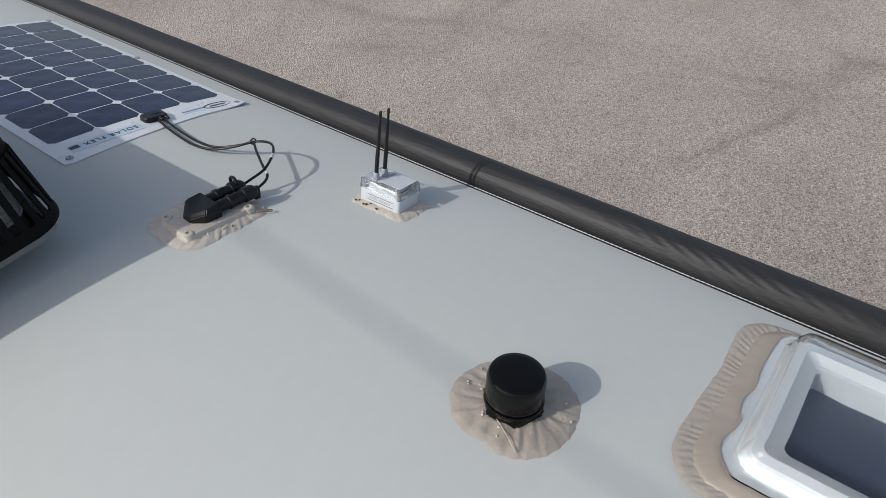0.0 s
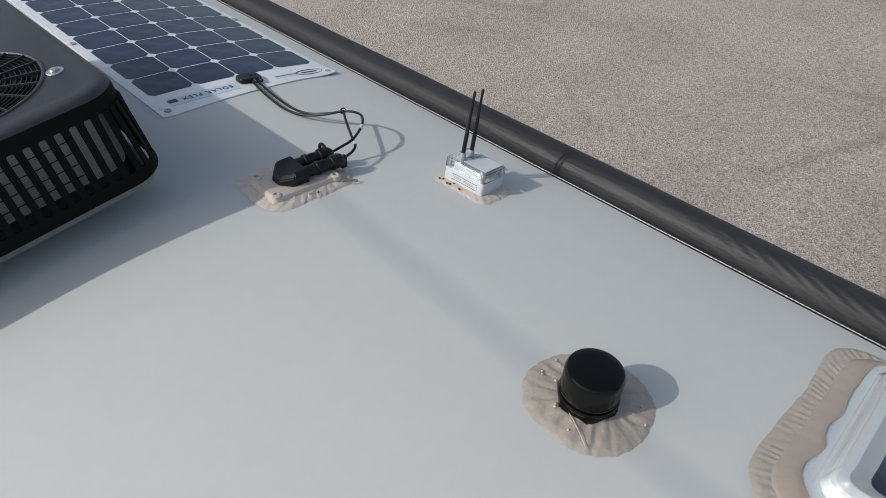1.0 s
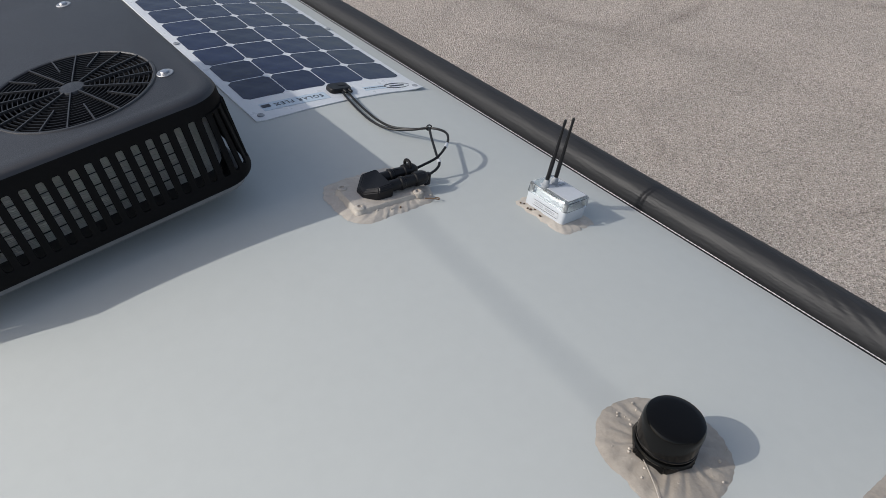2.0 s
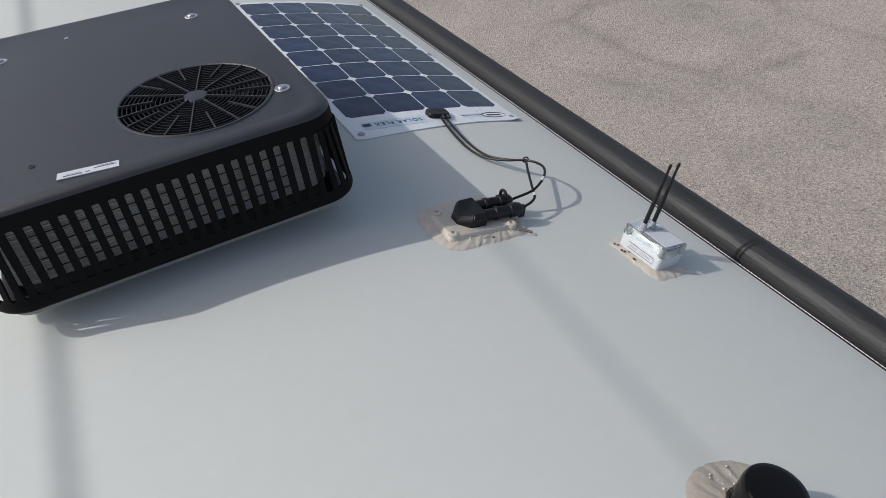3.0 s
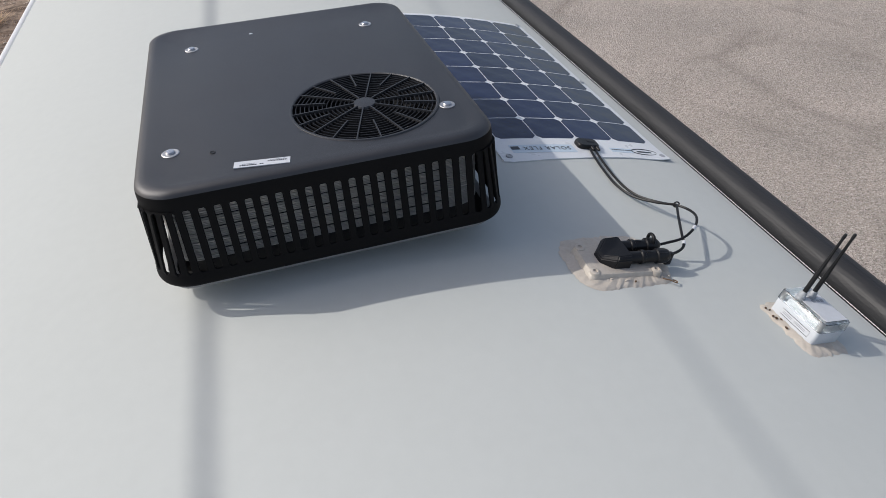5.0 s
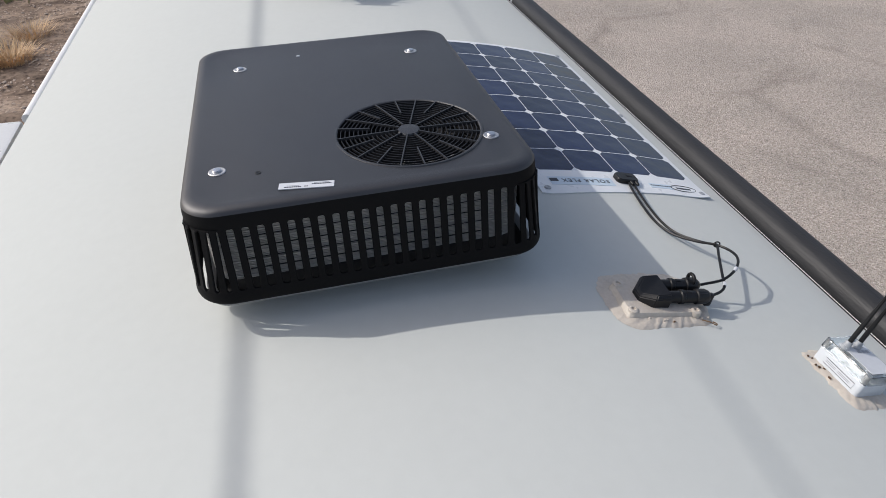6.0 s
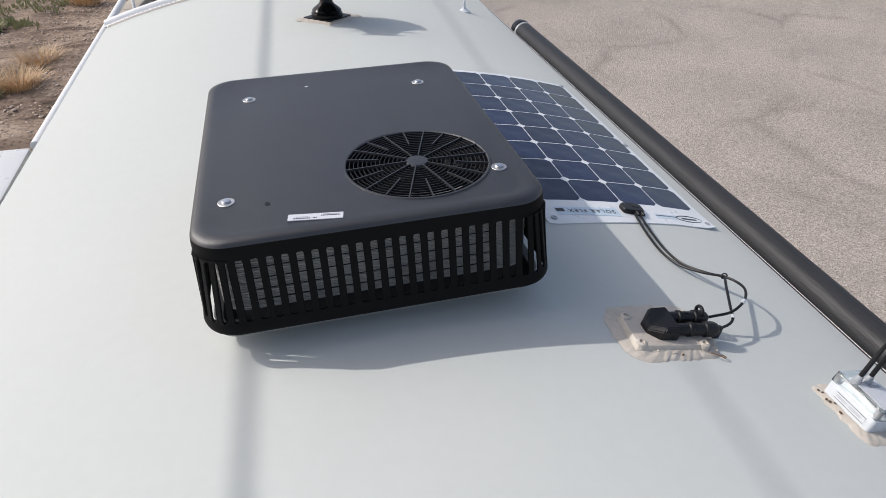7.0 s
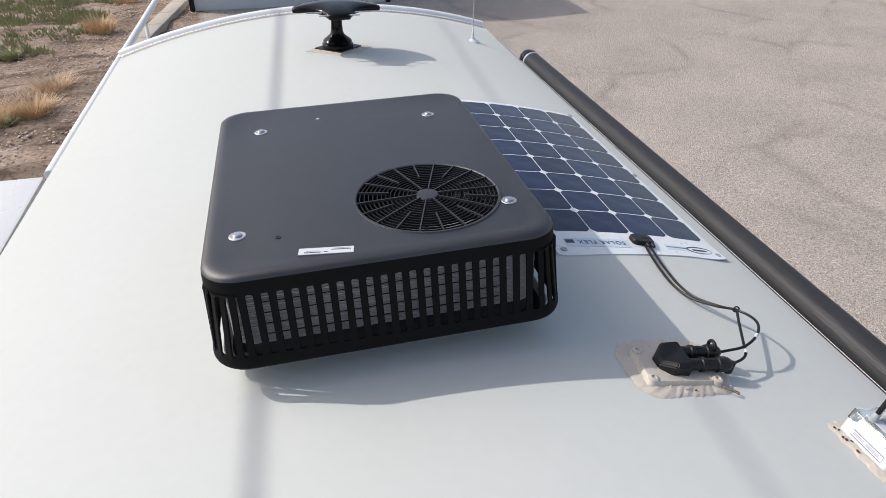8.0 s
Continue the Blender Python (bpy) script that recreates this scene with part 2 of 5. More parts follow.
def box(bm, c, s, bevel=0.0, m=None, seg=2):
    r = bmesh.ops.create_cube(bm, size=1.0, matrix=(m or Matrix()) @ Matrix.Translation(c) @ Matrix.Diagonal((*s, 1)))
    if bevel:
        edges = list({e for v in r["verts"] for e in v.link_edges})
        bmesh.ops.bevel(bm, geom=edges, offset=bevel, segments=seg, affect="EDGES", profile=0.5)
    return bm


def lathe(bm, profile, n=32, m=None):
    """Turns a list of (radius, height) round the z axis; closes both ends."""
    m = m or Matrix()
    loops = [[m @ Vector((r * math.cos(2 * math.pi * i / n), r * math.sin(2 * math.pi * i / n), z)) for i in range(n)] for r, z in profile]
    loft(bm, loops, (True, True))
    return bm


def smooth_path(points, steps=8):
    pts = [Vector(p) for p in points]
    pts = [2 * pts[0] - pts[1]] + pts + [2 * pts[-1] - pts[-2]]
    out = []
    for i in range(1, len(pts) - 2):
        p0, p1, p2, p3 = pts[i - 1:i + 3]
        for s in range(steps):
            t = s / steps
            out.append(0.5 * ((2 * p1) + (p2 - p0) * t + (2 * p0 - 5 * p1 + 4 * p2 - p3) * t * t + (3 * p1 - p0 - 3 * p2 + p3) * t ** 3))
    return out + [pts[-2]]


def tube(bm, path, r, n=10, cap=True):
    """A round bar along a path; r may be one radius or one for each point."""
    rs = r if isinstance(r, (list, tuple)) else [r] * len(path)
    loops, side = [], None
    for i, p in enumerate(path):
        d = (Vector(path[min(i + 1, len(path) - 1)]) - Vector(path[max(i - 1, 0)])).normalized()
        if side is None:
            side = d.orthogonal().normalized()
        side = (side - d * side.dot(d)).normalized()
        up = d.cross(side)
        loops.append([Vector(p) + rs[i] * (math.cos(2 * math.pi * k / n) * side + math.sin(2 * math.pi * k / n) * up) for k in range(n)])
    loft(bm, loops, (cap, cap))
    return bm


# ---------------------------------------------------------------- the roof's form
TOP, CROWN, MID = 2.85, 3.3, 0.08
LEFT, RIGHT, REAR = -1.02, 1.118, -4.2


def left_edge(y):
    return LEFT + 0.025 * y


def front_edge(x):
    return 2.46 + 0.07 * x


def crown(x):
    return TOP + math.sqrt(CROWN ** 2 - (x - MID) ** 2) - CROWN


def on_roof(x, y, h=0.0):
    a = math.asin((x - MID) / CROWN)
    return Vector((x + h * math.sin(a), y, crown(x) + h * math.cos(a)))


def roof_pose(x, y, yaw=0.0, h=0.0):
    """The pose of a thing that stands square on the curved roof."""
    p = on_roof(x, y, h)
    return Matrix.Translation(p) @ Matrix.Rotation(math.asin((x - MID) / CROWN), 4, "Y") @ Matrix.Rotation(radians(yaw), 4, "Z")


# ---------------------------------------------------------------- ground
def build_ground():
    def spread(lo, hi, near0, near1, step):
        v = list(np.arange(near0, near1 + 1e-6, step))
        s, a = step, near0
        while a > lo:
            s *= 1.35
            a -= s
            v.insert(0, a)
        s, a = step, near1
        while a < hi:
            s *= 1.35
            a += s
            v.append(a)
        return v

    xs, ys = spread(-900, 900, -12, 2, 0.12), spread(-900, 900, 4, 24, 0.12)
    verts = []
    for y in ys:
        for x in xs:
            w = min(1.0, max(0.0, (-1.9 - x) / 0.8))
            h = 0.0
            if w and x > -60 and abs(y) < 80:
                h = w * (0.10 * noise.noise((x * 0.5, y * 0.5, 0)) + 0.05 * noise.noise((x * 1.9, y * 1.9, 3)) + 0.025 * noise.noise((x * 5, y * 5, 7)))
                h += w * 0.09 * max(0, math.sin(1.9 * (y + 0.8 * noise.noise((x * 0.4, y * 0.3, 9))))) ** 6
            verts.append((x, y, h))
    k = len(xs)
    faces = [(r * k + c, r * k + c + 1, (r + 1) * k + c + 1, (r + 1) * k + c) for r in range(len(ys) - 1) for c in range(k - 1)]
    me = bpy.data.meshes.new("ground")
    me.from_pydata(verts, [], faces)
    me.materials.append(GROUND)
    me.polygons.foreach_set("use_smooth", [True] * len(me.polygons))
    return tagged(new("ground", me), "tan chip-sealed asphalt giving way to dry stony dirt", "ground", kind="structure")


build_ground()


# ---------------------------------------------------------------- the trailer
def build_trailer():
    t = thing("travel_trailer", pose(0.05, -0.9, 0), "white travel trailer with a smooth crowned roof, parked on asphalt", "trailer")
    off = Vector((0.05, -0.9, 0))
    # roof skin: one sheet, 3 cm thick, rolled over at the front
    bm = bmesh.new()
    nx, rows = 48, []
    fr = [(-0.01, 0.0), (0.02, -0.004), (0.05, -0.018), (0.075, -0.045), (0.085, -0.09)]
    for layer in (0.0, -0.03):
        grid = []
        for j in range(60 + len(fr)):
            row = []
            for i in range(nx + 1):
                u = i / nx
                y = REAR + (front_edge(0) - REAR) * min(j, 59) / 59
                x = left_edge(y) + (RIGHT - left_edge(y)) * u
                dz = 0
                y += (front_edge(x) - front_edge(0)) * max(0, (min(j, 59) - 40) / 19)
                if j > 59:
                    y, dz = y + fr[j - 60][0] + 0.01, fr[j - 60][1]
                row.append(bm.verts.new(on_roof(x, y, layer) + Vector((0, 0, dz)) - off))
            grid.append(row)
        rows.append(grid)
    top, low = rows
    for g, flip in ((top, 1), (low, -1)):
        for a, b in zip(g, g[1:]):
            for i in range(nx):
                bm.faces.new((a[i], a[i + 1], b[i + 1], b[i])[::flip])
    rim = lambda g: [r[0] for r in g] + g[-1][1:] + [r[-1] for r in g[-2::-1]] + g[0][-2:0:-1]
    a, b = rim(top), rim(low)
    for i in range(len(a)):
        j = (i + 1) % len(a)
        bm.faces.new((a[i], a[j], b[j], b[i]))
    # opening for the skylight
    lo, hi = Vector((0.685, -2.095, 0)) - off, Vector((0.995, -1.665, 0)) - off
    for co, no in ((lo, (1, 0, 0)), (hi, (1, 0, 0)), (lo, (0, 1, 0)), (hi, (0, 1, 0))):
        bmesh.ops.bisect_plane(bm, geom=bm.verts[:] + bm.edges[:] + bm.faces[:], plane_co=co, plane_no=no)
    gone = [f for f in bm.faces if lo.x < f.calc_center_median().x < hi.x and lo.y < f.calc_center_median().y < hi.y]
    bmesh.ops.delete(bm, geom=gone, context="FACES")
    part("roof", bm, ROOF, t, "smooth off-white roof skin", angle=60)
    # walls
    for name, c, s in (("side_wall", (RIGHT - 0.03, -0.9, 1.53), (0.04, 6.5, 2.2)), ("side_wall", (LEFT + 0.05, -0.9, 1.5), (0.04, 6.5, 2.2)),
                       ("rear_wall", (0.05, REAR + 0.03, 1.5), (2.04, 0.04, 2.2)), ("front_wall", (0.05, 2.42, 1.5), (2.0, 0.04, 2.2)),
                       ("floor_pan", (0.05, -0.9, 0.45), (2.1, 6.6, 0.1))):
        bm = bmesh.new()
        box(bm, Vector(c) - off, s, 0.008)
        part(name, bm, FIBRE, t)
    # wheels
    for x in (-0.86, 0.96):
        for y in (-1.6, -0.75):
            m = Matrix.Translation(Vector((x, y, 0.34)) - off) @ Matrix.Rotation(radians(90), 4, "Y")
            bm = bmesh.new()
            lathe(bm, [(0.20, -0.10), (0.30, -0.105), (0.335, -0.08), (0.34, 0), (0.335, 0.08), (0.30, 0.105), (0.20, 0.10)], 40, m)
            w = part("wheel", bm, TYRE, t)
            bm = bmesh.new()
            lathe(bm, [(0.05, -0.112), (0.19, -0.107), (0.2, 0), (0.19, 0.107), (0.05, 0.112)], 32, m)
            part("rim", bm, STEEL, w)
    # moulding across the front of the roof, with its screws in a bead of sealant
    bm = bmesh.new()
    loops = []
    for i in range(81):
        u = i / 80
        x = left_edge(2.4) + (RIGHT - 0.012 - left_edge(2.4)) * u
        y = front_edge(x)
        loops.append([on_roof(x, y + dy, h) - off for dy, h in ((0.0, -0.002), (0.0, 0.007), (0.012, 0.010), (0.018, 0.018), (0.024, 0.025), (0.034, 0.028), (0.060, 0.027), (0.074, 0.022), (0.084, 0.008), (0.090, -0.03))])
    loft(bm, loops, closed=False)
    trim = part("front_moulding", bm, WHITE, t, "white metal moulding across the roof")
    bm = bmesh.new()
    loops = []
    for i in range(321):
        u = i / 320
        x = left_edge(2.4) + 0.01 + (RIGHT - 0.03 - left_edge(2.4)) * u
        y = front_edge(x) - 0.004
        w = 0.008 + 0.0018 * math.sin(i * 1.9) + 0.003 * noise.noise((i * 0.5, 0, 0))
        loops.append([on_roof(x, y + dy, h) - off for dy, h in ((-w, 0.0005), (-w * 0.6, 0.004), (0.0, 0.007), (0.005, 0.004))])
    loft(bm, loops, closed=False)
    part("sealant_bead", bm, SEAL_PALE, trim, "pale sealant along the moulding")
    for i in range(84):
        x = left_edge(2.4) + 0.03 + (RIGHT - 0.06 - left_edge(2.4)) * i / 83
        bm = bmesh.new()
        lathe(bm, [(0.0032, 0.0), (0.0032, 0.002), (0.0016, 0.003)], 8, Matrix.Translation(on_roof(x, front_edge(x) + 0.006, 0.008) - off))
        part("screw", bm, STEEL, trim)
    # gutter rail along one side
    bm = bmesh.new()
    tube(bm, [Vector((left_edge(y) - 0.022, y, crown(left_edge(y)) - 0.028)) - off for y in np.linspace(1.07, 4.9, 30)], 0.020, 12)
    rail = part("gutter_rail", bm, WHITE, t, "white tubular rail along the roof's edge")
    bm = bmesh.new()
    tube(bm, [Vector((-0.955, 3.3, 2.63)) - off, Vector((-0.93, 3.05, 2.2)) - off, Vector((-0.9, 2.6, 0.6)) - off], 0.011, 10)
    part("strut", bm, WHITE, rail)
    # white piping and rail that hold the awning
    bm = bmesh.new()
    box(bm, Vector((RIGHT + 0.008, -1.05, crown(RIGHT) - 0.036)) - off, (0.014, 6.2, 0.03), 0.003)
    part("awning_rail", bm, WHITE, t)
    bm = bmesh.new()
    tube(bm, [Vector((RIGHT - 0.003, y, crown(RIGHT) - 0.001)) - off for y in np.linspace(REAR, 2.3, 40)], 0.0035, 8)
    part("piping", bm, BLACK, t, "black edge piping")
    bm = bmesh.new()
    ys = np.linspace(REAR, 2.3, 1200)
    tube(bm, [Vector((RIGHT + 0.0045, y, crown(RIGHT) - 0.0015)) - off for y in ys], [0.0006 + 0.0006 * (i % 2) for i in range(len(ys))], 6)
    part("welt", bm, PAPER, t, "white stitched welt that holds the awning")
    # slide-out with its flat top
    bm = bmesh.new()
    box(bm, Vector((LEFT - 0.318, -1.3, 1.667)) - off, (0.62, 4.72, 1.96), 0.012)
    part("slide_out", bm, FIBRE, t, "white slide-out room with a flat top")
    return t


build_trailer()


# ---------------------------------------------------------------- awning roll
def build_awning():
    x, z, r = RIGHT + 0.0555, crown(RIGHT) - 0.003, 0.0475
    t = thing("rolled_awning", pose(x, -1.0, z), "charcoal vinyl awning rolled along the trailer's roof edge", "awning")
    bm = bmesh.new()
    loops = []
    n, ys = 128, np.concatenate([np.linspace(-3.0, -1.3, 60), np.linspace(-1.295, 0.0, 200), np.linspace(0.02, 2.85, 120)])
    for y in ys:
        loop = []
        # fine puckers across the roll, where it is wound unevenly
        pucker = 0.0005 * max(0.0, min(1.0, -y / 0.35)) * min(1.0, (y + 1.31) / 0.1) if y > -1.3 else 0.0
        for k in range(n):
            a = 2 * math.pi * k / n
            rr = r + 0.0007 * noise.noise((y * 1.5, math.cos(a) * 2, math.sin(a) * 2)) + 0.0004 * noise.noise((y * 9, math.cos(a) * 5, 4))
            rr += pucker * (0.6 + noise.noise((y * 3, a * 1.2, 9))) * math.sin(120 * y + 15.0 * a + 2.5 * noise.noise((y * 4, a * 0.8, 2)))
            loop.append((rr * math.cos(a), y, rr * math.sin(a)))
        loops.append(loop)
    loft(bm, loops, (True, True))
    part("roll", bm, AWNING, t, "rolled charcoal vinyl with faint streaks")
    turn = Matrix.Translation((0, 2.85, 0)) @ Matrix.Rotation(radians(-90), 4, "X")
    bm = bmesh.new()
    lathe(bm, [(0.048, 0.0), (0.0505, 0.004), (0.0505, 0.012), (0.048, 0.016)], 40, turn)
    part("collar", bm, GREY, t, "grey collar")
    bm = bmesh.new()
    lathe(bm, [(0.044, 0.016), (0.05, 0.022), (0.052, 0.05), (0.047, 0.075), (0.03, 0.088), (0.01, 0.09)], 32, turn)
    cap = part("end_cap", bm, GLOSS, t, "black plastic end cap")
    bm = bmesh.new()
    box(bm, (0.0, 2.91, -0.5), (0.05, 0.035, 0.95), 0.006)
    part("arm", bm, BLACK, t)
    return t


build_awning()


# ---------------------------------------------------------------- solar panel
def build_panel():
    px, w, y0, y1, pitch = 0.54, 0.127, -0.098, 1.035, 0.127
    a0 = math.asin((px - MID) / CROWN)
    base = roof_pose(0.79, 0.47)
    inv = base.inverted()
    t = thing("solar_module", base, "thin flexible solar panel with dark blue cells glued to the roof", "solar panel")

    def at(s, y, h):
        a = a0 + s / CROWN
        return inv @ Vector((MID + (CROWN + h) * math.sin(a), y, TOP - CROWN + (CROWN + h) * math.cos(a)))

    bm = bmesh.new()
    skew = lambda s, y: y - 0.026 * max(0, 1 - (s + 0.024) / 0.4) * max(0, 1 - (y - y0) / 0.09)
    curl = lambda s, y: 0.006 * max(0, 1 - math.hypot(s - 0.524, y - y0) / 0.09) ** 2
    ss, yy = np.linspace(-0.024, 0.524, 21), [y0, y0 + 0.006] + list(np.linspace(y0 + 0.03, y1 - 0.02, 26)) + [y1 - 0.006, y1]
    layers = []
    for hh in (0.0034, 0.0004):
        rows = []
        for b, y in enumerate(yy):
            row = []
            for a, q in enumerate(ss):
                if a in (0, 20) and b in (0, len(yy) - 1):
                    q, y_ = q + (0.005 if a == 0 else -0.005), y + (0.005 if b == 0 else -0.005)
                else:
                    y_ = y
                wave = 0.0008 * noise.noise((q * 9, y_ * 9, 2))
                row.append(bm.verts.new(at(q, skew(q, y_), hh + curl(q, y_) + (wave if hh > 0.002 and y_ < 0 else 0))))
            rows.append(row)
        layers.append(rows)
    for g, flip in zip(layers, (1, -1)):
        for a, b in zip(g, g[1:]):
            for k in range(20):
                bm.faces.new((a[k], a[k + 1], b[k + 1], b[k])[::flip])
    rim = [[r[0] for r in g] + g[-1][1:] + [r[-1] for r in g[-2::-1]] + g[0][-2:0:-1] for g in layers]
    for k in range(len(rim[0])):
        m_ = (k + 1) % len(rim[0])
        bm.faces.new((rim[0][k], rim[0][m_], rim[1][m_], rim[1][k]))
    sheet = part("backsheet", bm, BACKSHEET, t, "white backing film")
    # cells: square with cut corners
    bm = bmesh.new()
    c, k = 0.0614, 0.0135
    o = [(-c + k, -c), (c - k, -c), (c, -c + k), (c, c - k), (c - k, c), (-c + k, c), (-c, c - k), (-c, -c + k)]
    i_ = [(x * 0.992, y * 0.992) for x, y in o]
    loft(bm, [[(x, y, 0) for x, y in o], [(x, y, 0.0005) for x, y in o], [(x, y, 0.0008) for x, y in i_]], (True, True))
    first = part("cell", bm, CELL, t, angle=4)
    me = first.data
    for i in range(4):
        for j in range(8):
            ob = first if i == j == 0 else new("cell", me)
            ob.parent = t
            a = a0 + (i + 0.5) * pitch / CROWN
            ob.matrix_local = Matrix.Translation(at((i + 0.5) * pitch, (j + 0.5) * pitch, 0.0030)) @ Matrix.Rotation(a - math.asin((0.79 - MID) / CROWN), 4, "Y")
    # eyelets
    for s, y in ((0.0, y0 + 0.004), (0.507, y0 + 0.024), (0.515, 0.455), (0.508, y1 - 0.012), (-0.012, 0.455), (0.0, y1 - 0.012)):
        bm = bmesh.new()
        lathe(bm, [(0.0095, 0.0), (0.0095, 0.0025), (0.008, 0.004), (0.004, 0.0042), (0.003, 0.003)], 20, Matrix.Translation(at(s, y, 0.003)))
        part("eyelet", bm, GREY, t, "grey eyelet")

    def decal(name, s0, s1, ya, yb, mat, h=0.0033, th=0.0006):
        bm = bmesh.new()
        n = 10
        lo = [[at(s0 + (s1 - s0) * q / n, y, h + e) for y, e in ((ya, 0), (ya, th), (yb, th), (yb, 0))] for q in range(n + 1)]
        loft(bm, lo, (True, True))
        return part(name, bm, mat, t)

    decal("print_field", 0.02, 0.215, y0 + 0.020, y0 + 0.062, TINT)
    decal("print_field", 0.335, 0.41, y0 + 0.028, y0 + 0.052, TINT)
    decal("print_mark", 0.022, 0.046, y0 + 0.037, y0 + 0.053, INK, 0.0042)
    for q in range(9):
        decal("print_line", 0.338 + q * 0.0077, 0.344 + q * 0.0077, y0 + 0.040, y0 + 0.0435, INK, 0.0042, 0.0003)
    # oval emblem
    bm = bmesh.new()
    ring = lambda f, h: [at(0.452 + 0.046 * f[0] * math.cos(a), y0 + 0.040 + 0.017 * f[1] * math.sin(a), h) for a in np.linspace(0, 2 * math.pi, 40, endpoint=False)]
    loft(bm, [ring((1, 1), 0.0030), ring((1, 1), 0.0046), ring((0.93, 0.88), 0.0046), ring((0.93, 0.88), 0.0030)])
    part("emblem", bm, INK, t, "dark oval emblem")
    decal("print_mark", 0.426, 0.478, y0 + 0.0365, y0 + 0.0435, INK, 0.0036, 0.0004)
    # lettering
    cu = bpy.data.curves.new("lettering", "FONT")
    cu.body, cu.size, cu.extrude = "SOLAR FLEX", 0.024, 0.0003
    cu.space_character = 1.25
    tmp = new("lettering", cu)
    bpy.context.view_layer.update()
    me = bpy.data.meshes.new_from_object(tmp.evaluated_get(bpy.context.evaluated_depsgraph_get()))
    bpy.data.objects.remove(tmp)
    wid = max(v.co.x for v in me.vertices)
    for v in me.vertices:
        s, y = 0.203 - v.co.x * 0.145 / wid, y0 + 0.050 - v.co.y * 1.0
        v.co = at(s, y, 0.0044 + v.co.z)
    me.materials.append(INK)
    ob = new("lettering", me)
    ob.parent = t
    tagged(ob, "dark printed words SOLAR FLEX")
    # junction box
    jm = Matrix.Translation(at(0.262, -0.040, 0.0036)) @ Matrix.Rotation(radians(-3), 4, "Z")
    bm = bmesh.new()
    o = rrect(-0.033, 0.033, -0.022, 0.022, 0.013, 6)
    loft(bm, [[jm @ Vector((x * f, y * f, z)) for x, y in o] for f, z in ((1.0, 0), (1.0, 0.007), (0.96, 0.011), (0.88, 0.013))], (True, True))
    jb = part("junction_box", bm, BLACK, t, "black plastic junction box")
    bm = bmesh.new()
    box(bm, (0.010, 0.004, 0.0132), (0.022, 0.014, 0.0012), 0.0005, jm)
    part("raised_mark", bm, BLACK, jb)
    for dx in (0.006, 0.022):
        bm = bmesh.new()
        lathe(bm, [(0.0052, 0), (0.0052, 0.008), (0.0042, 0.010), (0.0042, 0.016), (0.003, 0.018)], 14, jm @ Matrix.Translation((dx, -0.019, 0.007)) @ Matrix.Rotation(radians(90), 4, "X"))
        part("cable_gland", bm, BLACK, jb)
    return t


build_panel()


